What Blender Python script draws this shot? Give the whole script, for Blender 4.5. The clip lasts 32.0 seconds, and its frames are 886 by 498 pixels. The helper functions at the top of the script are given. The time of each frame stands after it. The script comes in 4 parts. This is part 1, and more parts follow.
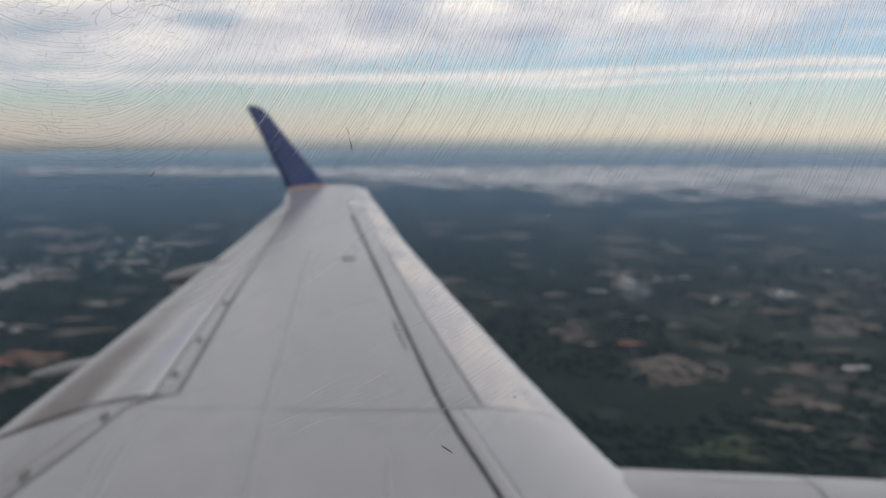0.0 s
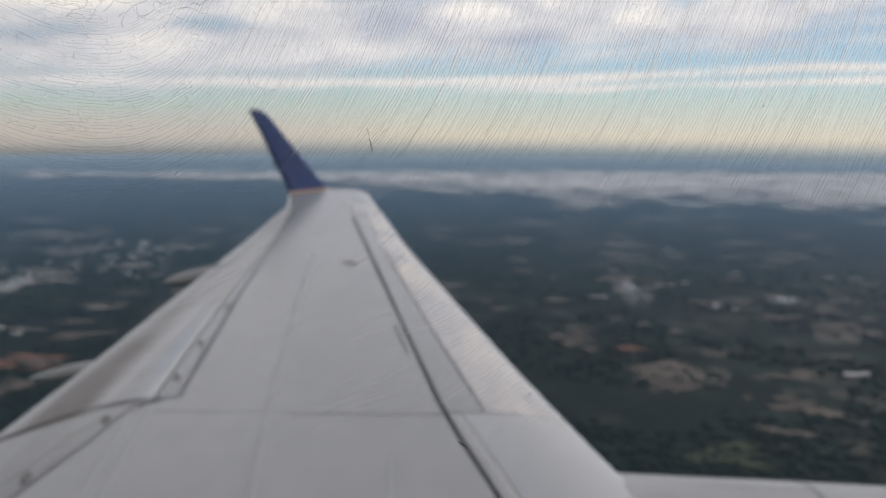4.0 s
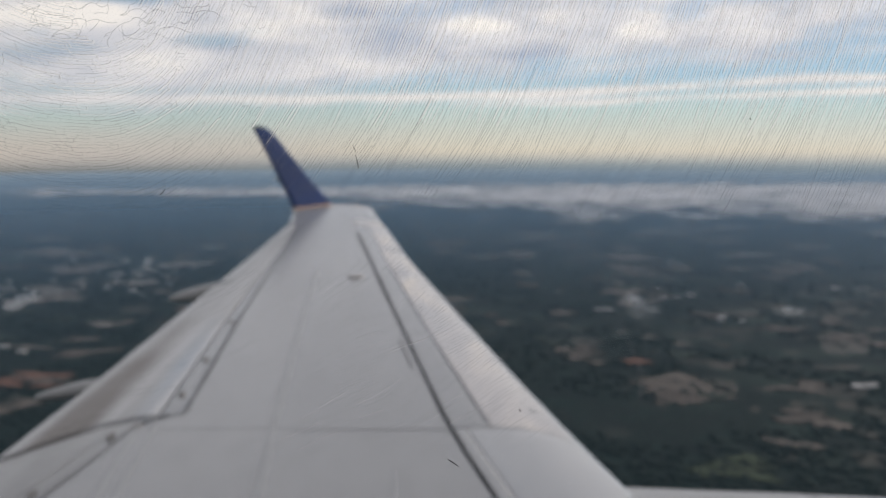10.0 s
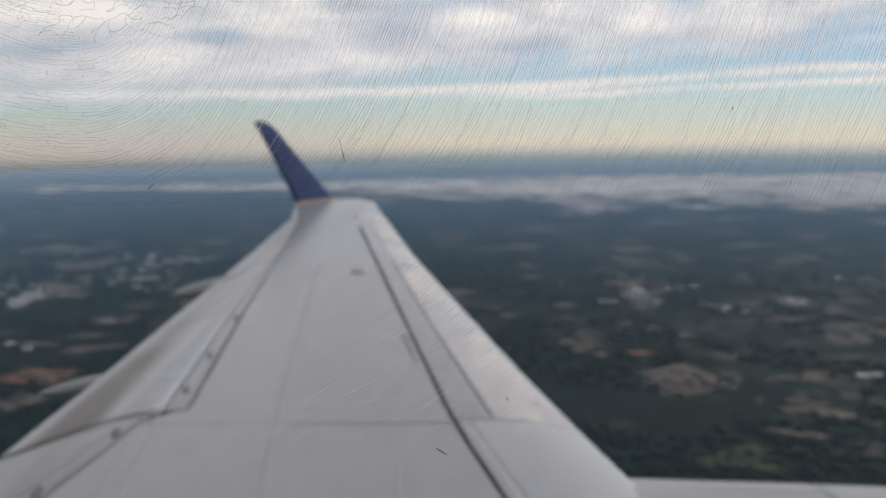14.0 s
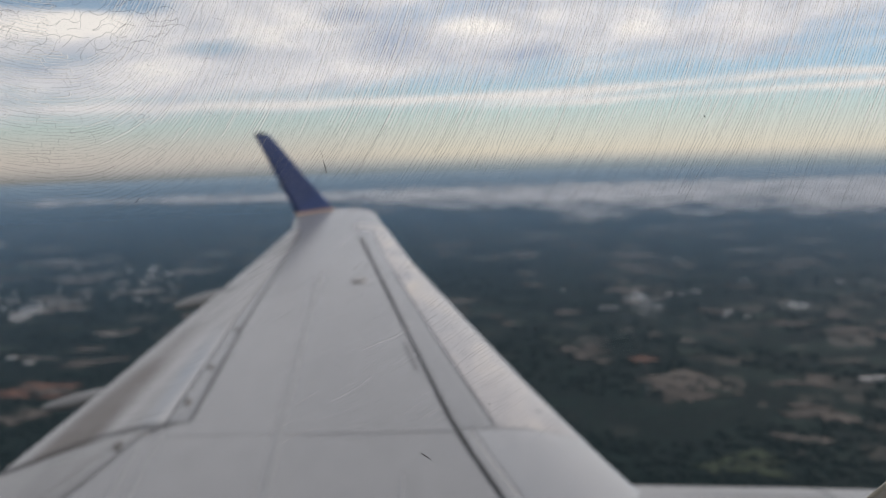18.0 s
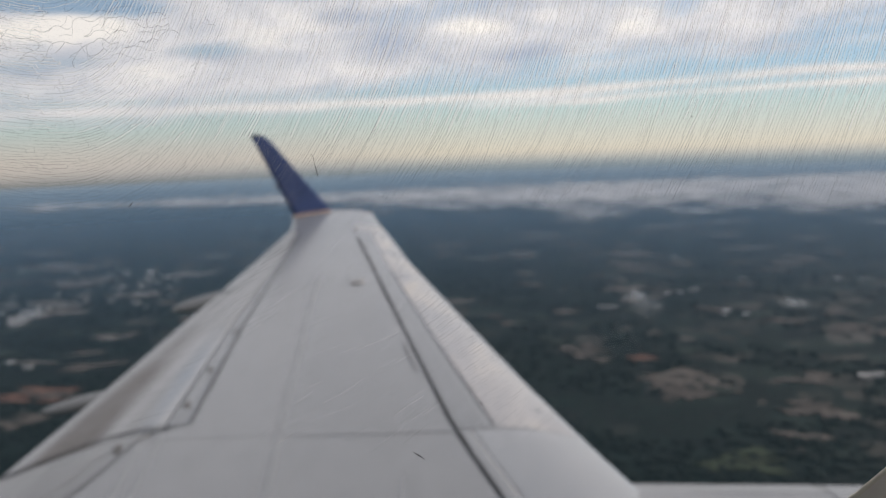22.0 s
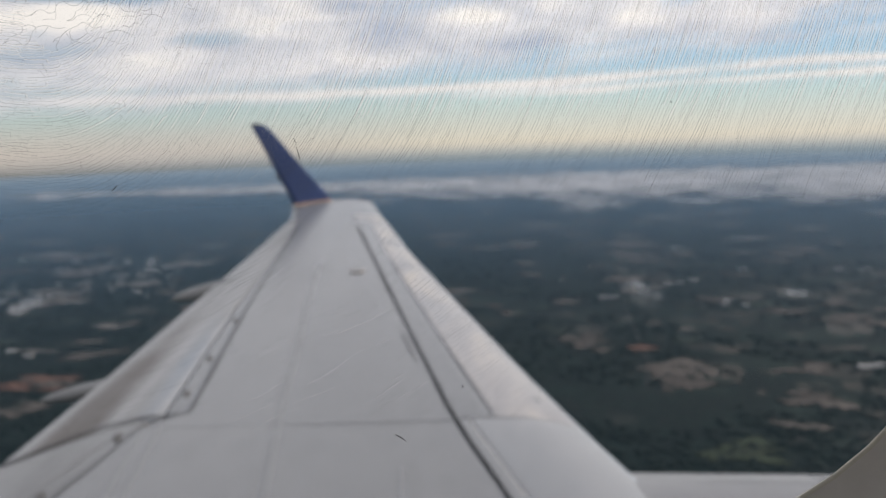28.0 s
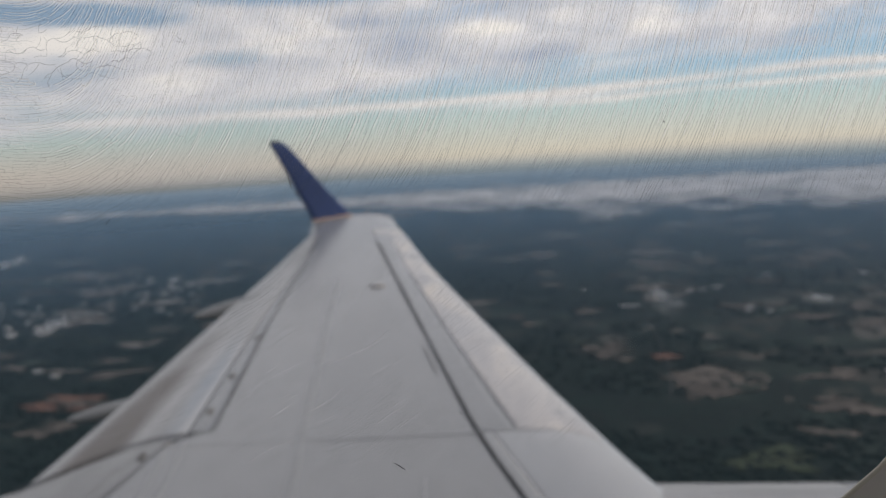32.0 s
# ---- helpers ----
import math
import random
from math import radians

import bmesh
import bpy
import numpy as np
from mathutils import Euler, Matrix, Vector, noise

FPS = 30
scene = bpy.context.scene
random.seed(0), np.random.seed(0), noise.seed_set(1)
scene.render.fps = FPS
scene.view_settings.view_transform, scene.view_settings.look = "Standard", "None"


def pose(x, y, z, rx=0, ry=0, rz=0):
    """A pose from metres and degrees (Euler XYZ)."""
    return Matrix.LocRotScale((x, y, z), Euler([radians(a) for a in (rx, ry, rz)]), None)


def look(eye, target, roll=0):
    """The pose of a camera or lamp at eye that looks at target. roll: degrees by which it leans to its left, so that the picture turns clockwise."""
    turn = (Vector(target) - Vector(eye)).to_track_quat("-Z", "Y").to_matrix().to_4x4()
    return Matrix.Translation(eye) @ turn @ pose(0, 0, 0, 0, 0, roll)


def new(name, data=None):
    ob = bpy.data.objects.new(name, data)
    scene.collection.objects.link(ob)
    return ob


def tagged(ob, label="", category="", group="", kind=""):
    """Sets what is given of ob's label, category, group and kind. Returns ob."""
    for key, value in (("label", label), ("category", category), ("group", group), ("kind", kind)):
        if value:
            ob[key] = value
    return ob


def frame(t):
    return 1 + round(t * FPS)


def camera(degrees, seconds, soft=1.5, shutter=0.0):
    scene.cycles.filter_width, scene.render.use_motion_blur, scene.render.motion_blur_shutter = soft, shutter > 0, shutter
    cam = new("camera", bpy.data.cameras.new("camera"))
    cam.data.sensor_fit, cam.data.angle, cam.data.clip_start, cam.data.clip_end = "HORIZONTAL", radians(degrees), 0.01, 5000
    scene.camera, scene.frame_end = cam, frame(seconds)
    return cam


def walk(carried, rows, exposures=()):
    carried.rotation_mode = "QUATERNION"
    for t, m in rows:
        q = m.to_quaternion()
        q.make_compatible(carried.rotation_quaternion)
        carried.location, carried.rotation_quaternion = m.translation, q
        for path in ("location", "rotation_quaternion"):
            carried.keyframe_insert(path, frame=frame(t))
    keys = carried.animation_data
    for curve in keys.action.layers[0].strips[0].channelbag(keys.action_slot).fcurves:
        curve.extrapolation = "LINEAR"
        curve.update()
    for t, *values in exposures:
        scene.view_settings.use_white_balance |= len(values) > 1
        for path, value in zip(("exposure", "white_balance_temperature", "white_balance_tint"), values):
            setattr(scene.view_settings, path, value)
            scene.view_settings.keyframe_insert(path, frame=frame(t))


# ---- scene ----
# ---- camera and its path: held by hand at a cabin window, metres and degrees ----
cam = camera(56.0, 32.0, soft=1.35)
cam.data.dof.use_dof = True
cam.data.dof.focus_distance = 0.164
cam.data.dof.aperture_fstop = 24.0
ROWS = [
    (0, -0.0023, 0.0030, 0.0005, 81.26, -0.81, -0.49),
    (0.5, -0.0035, 0.0041, 0.0000, 81.44, -1.21, -0.38),
    (1, -0.0037, 0.0043, -0.0000, 81.53, -1.34, -0.36),
    (1.5, -0.0036, 0.0044, -0.0001, 81.70, -1.44, -0.39),
    (2, -0.0040, 0.0042, -0.0001, 81.76, -1.50, -0.44),
    (2.5, -0.0018, 0.0035, 0.0003, 81.70, -1.04, -0.56),
    (3, -0.0022, 0.0015, 0.0001, 81.68, -0.85, -0.57),
    (3.5, -0.0050, -0.0003, -0.0002, 81.57, -0.97, -0.47),
    (5.5, -0.0060, 0.0002, -0.0002, 81.56, -0.96, -0.21),
    (6, -0.0054, -0.0001, -0.0005, 81.57, -0.96, -0.19),
    (6.5, -0.0044, -0.0012, -0.0002, 81.56, -0.94, -0.16),
    (7, -0.0045, -0.0009, -0.0004, 81.62, -0.99, -0.08),
    (7.5, -0.0033, 0.0006, -0.0003, 81.71, -0.86, -0.02),
    (8, -0.0024, 0.0000, -0.0003, 81.88, -0.65, -0.06),
    (8.5, -0.0024, -0.0001, -0.0001, 81.99, -0.52, -0.12),
    (9, -0.0020, -0.0000, -0.0001, 82.05, -0.57, -0.20),
    (9.5, -0.0017, -0.0003, 0.0001, 82.22, -0.53, -0.21),
    (10, -0.0022, 0.0006, 0.0001, 82.55, -0.44, -0.14),
    (10.5, -0.0015, 0.0003, 0.0002, 82.76, -0.47, -0.05),
    (11, -0.0007, -0.0002, 0.0006, 82.86, -0.31, 0.02),
    (11.5, -0.0013, 0.0014, 0.0003, 82.95, -0.47, 0.12),
    (12, 0.0004, 0.0009, 0.0006, 82.86, -0.20, 0.07),
    (12.5, 0.0002, 0.0002, 0.0003, 82.56, -0.07, 0.03),
    (13, 0.0000, -0.0000, 0.0000, 82.31, -0.02, -0.00),
    (13.5, -0.0006, 0.0003, -0.0005, 82.15, -0.01, 0.01),
    (14, 0.0012, -0.0011, -0.0001, 82.09, 0.10, -0.01),
    (14.5, 0.0010, -0.0017, -0.0001, 82.13, 0.28, -0.01),
    (16.5, 0.0030, -0.0017, -0.0008, 82.10, 0.51, -0.04),
    (17, 0.0032, -0.0028, -0.0006, 82.15, 0.62, -0.05),
    (17.5, 0.0035, -0.0029, -0.0003, 82.29, 0.70, -0.06),
    (18, 0.0053, -0.0048, 0.0003, 82.69, 0.87, -0.06),
    (18.5, 0.0052, -0.0043, 0.0004, 83.26, 1.00, 0.02),
    (19, 0.0054, -0.0051, 0.0011, 83.63, 1.16, 0.11),
    (19.5, 0.0054, -0.0057, 0.0013, 83.70, 1.42, 0.05),
    (20, 0.0071, -0.0057, 0.0010, 83.79, 1.42, 0.01),
    (20.5, 0.0060, -0.0039, 0.0002, 83.57, 1.46, -0.03),
    (21, 0.0066, -0.0040, -0.0000, 83.16, 1.39, -0.10),
    (21.5, 0.0072, -0.0068, 0.0008, 82.88, 1.57, -0.19),
    (22, 0.0068, -0.0064, 0.0006, 82.72, 1.37, -0.25),
    (22.5, 0.0078, -0.0069, 0.0003, 82.63, 1.28, -0.25),
    (23, 0.0084, -0.0074, 0.0000, 82.52, 1.45, -0.31),
    (23.5, 0.0085, -0.0076, 0.0005, 82.41, 1.72, -0.33),
    (24, 0.0090, -0.0087, 0.0007, 82.42, 1.83, -0.29),
    (24.5, 0.0093, -0.0087, 0.0008, 82.43, 1.85, -0.27),
    (25, 0.0096, -0.0080, 0.0006, 82.37, 1.82, -0.31),
    (25.5, 0.0096, -0.0087, 0.0002, 82.37, 1.63, -0.26),
    (27.5, 0.0107, -0.0097, 0.0006, 82.17, 1.45, -0.22),
    (28, 0.0108, -0.0081, -0.0005, 82.02, 1.23, -0.20),
    (28.5, 0.0176, -0.0066, 0.0015, 82.31, 2.17, 0.36),
    (29, 0.0143, -0.0049, 0.0011, 82.30, 2.36, 0.52),
    (29.5, 0.0153, -0.0058, 0.0019, 82.24, 2.43, 0.57),
    (30, 0.0150, -0.0059, 0.0015, 82.25, 2.55, 0.66),
    (30.5, 0.0152, -0.0062, 0.0016, 82.35, 2.42, 0.77),
    (31, 0.0153, -0.0061, 0.0020, 82.38, 2.29, 0.84),
    (31.5, 0.0159, -0.0072, 0.0026, 82.52, 2.54, 0.85),
    (32, 0.0163, -0.0063, 0.0020, 82.91, 2.68, 0.98),
]
# the aircraft flies with its nose a little up and this wing slightly low
ATT = pose(0, 0, 0, 0.4, 0.5, 0)
walk(cam, [(r[0], ATT @ pose(*r[1:])) for r in ROWS],
     exposures=[(0, 0.07), (6, 0.04), (17, 0.04), (18, 0.0), (19, -0.11), (20, -0.11), (21, 0.01), (22, 0.05), (24, 0.12), (25, 0.12), (28, 0.10), (29, 0.03), (30, 0.0), (31, -0.05), (32, -0.13)])

# ---- sky, sun ----
SUN_EL, SUN_AZ = radians(9), radians(-60)
world = bpy.data.worlds.new("sky")
scene.world = world
world.use_nodes = True
wn = world.node_tree
wn.nodes.clear()


def node(tree, kind, inputs=(), **props):
    n = tree.nodes.new(kind)
    for k, v in props.items():
        if k == "operation":
            n.operation = v
        elif k == "blend_type":
            n.blend_type = v
        elif k == "data_type":
            n.data_type = v
        elif k == "sky_type":
            n.sky_type = v
        elif k == "feature":
            n.feature = v
        elif k == "distance":
            n.distance = v
    for k, v in dict(inputs).items():
        if hasattr(v, "links"):
            tree.links.new(v, n.inputs[k])
        else:
            n.inputs[k].default_value = v
    return n


def ramp(tree, fac, stops):
    n = tree.nodes.new("ShaderNodeValToRGB")
    e = n.color_ramp.elements
    while len(e) < len(stops):
        e.new(0.5)
    for el, (p, c) in zip(e, stops):
        el.position = p
        el.color = (*c, 1) if len(c) == 3 else c
    tree.links.new(fac, n.inputs[0])
    return n.outputs[0]


def mth(tree, op, a, b=0.0, clamp=False):
    n = tree.nodes.new("ShaderNodeMath")
    n.operation = op
    n.use_clamp = clamp
    for i, v in enumerate((a, b)):
        if hasattr(v, "links"):
            tree.links.new(v, n.inputs[i])
        else:
            n.inputs[i].default_value = v
    return n.outputs[0]


def mixc(tree, fac, a, b, mode="MIX"):
    n = tree.nodes.new("ShaderNodeMix")
    n.data_type = "RGBA"
    n.blend_type = mode
    for i, v in ((0, fac), (6, a), (7, b)):
        if hasattr(v, "links"):
            tree.links.new(v, n.inputs[i])
        else:
            n.inputs[i].default_value = v if i == 0 else (*v, 1)
    return n.outputs[2]


def srgb(r, g, b):
    f = lambda c: (c / 255 / 12.92) if c < 10.3 else ((c / 255 + 0.055) / 1.055) ** 2.4
    return (f(r), f(g), f(b))


def build_sky(t):
    co = node(t, "ShaderNodeTexCoord")
    sep = node(t, "ShaderNodeSeparateXYZ", {0: co.outputs["Generated"]})
    x, y, z = sep.outputs
    # elevation of the view, 0 at -6 degrees, 1 at +30 degrees
    el = mth(t, "MULTIPLY", mth(t, "ADD", z, 0.1045), 1.0 / 0.6045, True)

    def e(d):
        return min(1, max(0, (math.sin(radians(d)) + 0.1045) / 0.6045))

    clear = ramp(t, el, [
        (e(-6), srgb(70, 88, 104)), (e(-2.4), srgb(96, 118, 138)), (e(-1.68), srgb(106, 128, 146)), (e(-1.22), srgb(142, 155, 165)),
        (e(-0.80), srgb(188, 187, 184)), (e(-0.35), srgb(222, 214, 199)), (e(0.8), srgb(213, 214, 206)), (e(2.4), srgb(196, 214, 214)), (e(4.5), srgb(176, 205, 225)),
        (e(9), srgb(158, 188, 220)), (e(30), srgb(128, 162, 205))])
    veil = ramp(t, mth(t, "ADD", mth(t, "MULTIPLY", x, 0.8), 0.5), [(0.05, srgb(200, 203, 209)), (0.5, srgb(246, 246, 246)), (0.9, srgb(255, 255, 255))])
    clear = mixc(t, 1.0, clear, veil, "MULTIPLY")
    # pale veil of high cloud where the wing points aft
    aft = ramp(t, mth(t, "ADD", mth(t, "MULTIPLY", x, -1.0), 0.0), [(0.0, (0, 0, 0)), (0.34, (0.72, 0.72, 0.72))])
    low = ramp(t, el, [(e(-1.6), (0, 0, 0)), (e(-0.6), (1, 1, 1)), (e(6), (1, 1, 1)), (e(9), (0.4, 0.4, 0.4))])
    pale = ramp(t, el, [(e(-0.6), srgb(188, 184, 188)), (e(0.6), srgb(192, 193, 195)), (e(1.8), srgb(184, 202, 204)), (e(4.0), srgb(184, 198, 208))])
    clear = mixc(t, mth(t, "MULTIPLY", aft, low), clear, pale)
    sky = node(t, "ShaderNodeTexSky", sky_type="NISHITA")
    sky.sun_disc, sky.sun_elevation, sky.sun_rotation = False, SUN_EL, SUN_AZ
    sky.altitude = 2000
    air = mixc(t, 1.0, sky.outputs[0], (0.1, 0.1, 0.1), "MULTIPLY")
    base = mixc(t, 0.12, clear, air)
    # long flat layers of cloud
    lift = mth(t, "ADD", z, mth(t, "MULTIPLY", x, -0.025))
    flat = node(t, "ShaderNodeCombineXYZ", {0: mth(t, "MULTIPLY", x, 5.4), 1: mth(t, "MULTIPLY", y, 5.4), 2: mth(t, "MULTIPLY", lift, 19.0)})
    n1 = node(t, "ShaderNodeTexNoise", {"Vector": flat.outputs[0], "Scale": 1.0, "Detail": 7.0, "Roughness": 0.55, "Distortion": 0.35})
    thin = node(t, "ShaderNodeCombineXYZ", {0: mth(t, "MULTIPLY", x, 2.0), 1: mth(t, "MULTIPLY", y, 2.0), 2: mth(t, "MULTIPLY", lift, 110.0)})
    n2 = node(t, "ShaderNodeTexNoise", {"Vector": thin.outputs[0], "Scale": 1.0, "Detail": 4.0, "Roughness": 0.5, "Distortion": 0.2})
    le = mth(t, "MULTIPLY", mth(t, "ADD", lift, 0.1045), 1.0 / 0.6045, True)
    grey = lambda v: (v, v, v)
    cover = ramp(t, le, [(e(1.4), grey(0)), (e(2.6), grey(.34)), (e(3.2), grey(.46)), (e(3.8), grey(.46)), (e(4.4), grey(.55)), (e(5.2), grey(.65)), (e(6.5), grey(.68)), (e(9), grey(.70)), (e(30), grey(.8))])
    cover = mth(t, "ADD", cover, mth(t, "MULTIPLY", x, -0.21))
    m = mth(t, "ADD", mth(t, "MULTIPLY", n1.outputs[0], 0.95), mth(t, "MULTIPLY", n2.outputs[0], 0.35))
    m = mth(t, "ADD", m, mth(t, "ADD", cover, -1.04))
    def patch(gx, gz, gw, gh):
        """1 at the middle of a soft oval of sky, 0 at its rim."""
        du = mth(t, "MULTIPLY", mth(t, "SUBTRACT", x, gx), 1 / gw)
        dv = mth(t, "MULTIPLY", mth(t, "SUBTRACT", bent, gz), 1 / gh)
        near = mth(t, "SUBTRACT", 1.0, mth(t, "ADD", mth(t, "MULTIPLY", du, du), mth(t, "MULTIPLY", dv, dv)), True)
        return mth(t, "MULTIPLY", near, near)

    wav = mth(t, "MULTIPLY", mth(t, "ADD", n1.outputs[0], -0.5), 0.012)
    bent = mth(t, "ADD", z, mth(t, "MULTIPLY", wav, 2.2))
    # blue gaps (thinner) and heavier heaps (thicker): x, z, half width, half height, amount
    for gx, gz, gw, gh, amount in ((-0.39, 0.164, 0.16, 0.018, -0.85), (-0.20, 0.188, 0.22, 0.020, -0.55), (0.48, 0.083, 0.11, 0.010, -0.60), (0.270, 0.141, 0.05, 0.018, -0.26), (-0.254, 0.116, 0.07, 0.012, -0.30),
                                   (-0.36, 0.136, 0.16, 0.024, 0.22), (0.14, 0.125, 0.28, 0.034, 0.25), (0.36, 0.130, 0.22, 0.030, 0.22), (-0.15, 0.10, 0.25, 0.03, 0.20)):
        m = mth(t, "ADD", m, mth(t, "MULTIPLY", patch(gx, gz, gw, gh), amount))
    # two long bright streaks that climb ahead of the wing, with a blue slit above them
    glow = 0.0
    fore, back = mth(t, "MAXIMUM", x, 0.0), mth(t, "MULTIPLY", mth(t, "MINIMUM", x, 0.0), 0.014)
    for mid_el, rise, width, power, start in ((3.22, 0.041, 0.0080, 0.95, 0.0), (2.62, 0.029, 0.0065, 1.15, 0.40), (3.72, 0.046, 0.0060, -0.55, 0.50)):
        climb = mth(t, "ADD", mth(t, "MULTIPLY", fore, rise), back)
        off = mth(t, "SUBTRACT", mth(t, "ADD", z, wav), mth(t, "ADD", climb, math.sin(radians(mid_el))))
        line = mth(t, "SUBTRACT", 1.0, mth(t, "MULTIPLY", mth(t, "ABSOLUTE", off), 1 / width), True)
        line = mth(t, "MULTIPLY", line, ramp(t, mth(t, "ADD", x, 0.5), [(start, grey(0.12 if start == 0 else 0)), (start + 0.30, grey(1))]))
        m = mth(t, "ADD", m, mth(t, "MULTIPLY", mth(t, "MULTIPLY", line, power), n2.outputs[0]))
        if power > 0:
            glow = mth(t, "ADD", mth(t, "MULTIPLY", line, power), glow, True)
    mask = ramp(t, m, [(0.0, (0, 0, 0)), (0.32, (1, 1, 1))])
    tone = node(t, "ShaderNodeTexNoise", {"Vector": flat.outputs[0], "Scale": 1.7, "Detail": 6.0, "Roughness": 0.6, "Distortion": 0.3})
    shade = mth(t, "ADD", mth(t, "MULTIPLY", tone.outputs[0], 0.62), 0.19)
    # white crests and slate hollows of the deck: x, z, half width, half height, amount
    for gx, gz, gw, gh, amount in ((-0.391, 0.1375, 0.10, 0.028, 0.19), (-0.194, 0.142, 0.09, 0.028, 0.12), (-0.254, 0.115, 0.065, 0.013, -0.16), (-0.061, 0.121, 0.06, 0.025, -0.12),
                                   (0.038, 0.136, 0.07, 0.018, 0.13), (0.106, 0.106, 0.07, 0.02, -0.11), (0.153, 0.151, 0.07, 0.02, 0.12), (0.228, 0.135, 0.055, 0.027, 0.16)):
        shade = mth(t, "ADD", shade, mth(t, "MULTIPLY", patch(gx, gz, gw, gh), amount))
    for gx, gz, gw, gh, amount in ((0.331, 0.134, 0.08, 0.023, 0.13), (0.361, 0.099, 0.08, 0.015, -0.09), (-0.288, 0.094, 0.10, 0.018, 0.08), (-0.402, 0.095, 0.10, 0.016, -0.06),
                                   (-0.146, 0.095, 0.10, 0.02, 0.07), (-0.105, 0.156, 0.06, 0.016, -0.09), (0.06, 0.165, 0.10, 0.018, -0.13), (0.217, 0.096, 0.11, 0.014, 0.08)):
        shade = mth(t, "ADD", shade, mth(t, "MULTIPLY", patch(gx, gz, gw, gh), amount))
    body = ramp(t, shade, [(0.32, srgb(170, 180, 199)), (0.45, srgb(202, 204, 212)), (0.56, srgb(226, 224, 227)), (0.68, srgb(252, 246, 240))])
    body = mixc(t, mth(t, "MULTIPLY", glow, 0.9), body, srgb(238, 233, 227))
    col = mixc(t, mask, base, body)
    col = mixc(t, 1.0, col, ramp(t, mth(t, "ADD", x, 0.5), [(0.02, grey(0.86)), (0.45, grey(0.98)), (0.6, grey(1.0))]), "MULTIPLY")
    bg = node(t, "ShaderNodeBackground", {0: col, 1: 1.025})
    out = node(t, "ShaderNodeOutputWorld", {0: bg.outputs[0]})


build_sky(wn)
sun_data = bpy.data.lights.new("sun", "SUN")
sun_data.energy, sun_data.angle, sun_data.color = 2.4, radians(10), (1.0, 0.86, 0.72)
sun = new("sun", sun_data)
sun.matrix_world = look((0, 0, 50), (50 * -math.sin(SUN_AZ) * -1, -50 * math.cos(SUN_AZ) * -1 * -1, 50 - 50 * math.tan(SUN_EL)))

# ---- materials ----


def material(name):
    m = bpy.data.materials.new(name)
    m.use_nodes = True
    t = m.node_tree
    t.nodes.clear()
    out = t.nodes.new("ShaderNodeOutputMaterial")
    return m, t, out


def surface(name, lo, hi, scale, rough=0.5, metal=0.0, bump=0.0, stretch=(1, 1, 1), fine=40.0, rand=0.0, spec=0.5, dirt=None, grime=(0.55, 0.8, 0.5)):
    """Two scales of variation between lo and hi, with fine relief."""
    m, t, out = material(name)
    co = node(t, "ShaderNodeTexCoord")
    mp = node(t, "ShaderNodeMapping", {"Vector": co.outputs["Object"], "Scale": stretch})
    a = node(t, "ShaderNodeTexNoise", {"Vector": mp.outputs[0], "Scale": scale, "Detail": 5.0, "Roughness": 0.6})
    b = node(t, "ShaderNodeTexNoise", {"Vector": mp.outputs[0], "Scale": scale * fine / 4, "Detail": 3.0, "Roughness": 0.6})
    f = mth(t, "ADD", mth(t, "MULTIPLY", a.outputs[0], 0.7), mth(t, "MULTIPLY", b.outputs[0], 0.3))
    col = ramp(t, f, [(0.35, lo), (0.65, hi)])
    if rand:
        oi = node(t, "ShaderNodeObjectInfo")
        k = mth(t, "ADD", mth(t, "MULTIPLY", oi.outputs["Random"], rand), 1 - rand / 2)
        kk = node(t, "ShaderNodeCombineColor", {0: k, 1: k, 2: k})
        col = mixc(t, 1.0, col, kk.outputs[0], "MULTIPLY")
    if dirt:
        d = node(t, "ShaderNodeTexNoise", {"Vector": mp.outputs[0], "Scale": scale * 0.5, "Detail": 8.0, "Roughness": 0.7, "Distortion": 0.6})
        df = ramp(t, d.outputs[0], [(grime[0], (0, 0, 0)), (grime[1], (grime[2],) * 3)])
        col = mixc(t, df, col, dirt)
    p = node(t, "ShaderNodeBsdfPrincipled", {"Base Color": col, "Roughness": rough, "Metallic": metal, "Specular IOR Level": spec})
    if bump:
        bm = node(t, "ShaderNodeBump", {"Height": b.outputs[0], "Strength": bump, "Distance": 0.01})
        t.links.new(bm.outputs[0], p.inputs["Normal"])
    t.links.new(p.outputs[0], out.inputs[0])
    return m


WING = surface("wing_paint", (0.273, 0.274, 0.277), (0.333, 0.334, 0.337), 1.3, rough=0.22, bump=0.012, stretch=(1, .35, 1), dirt=(0.27, 0.262, 0.25))


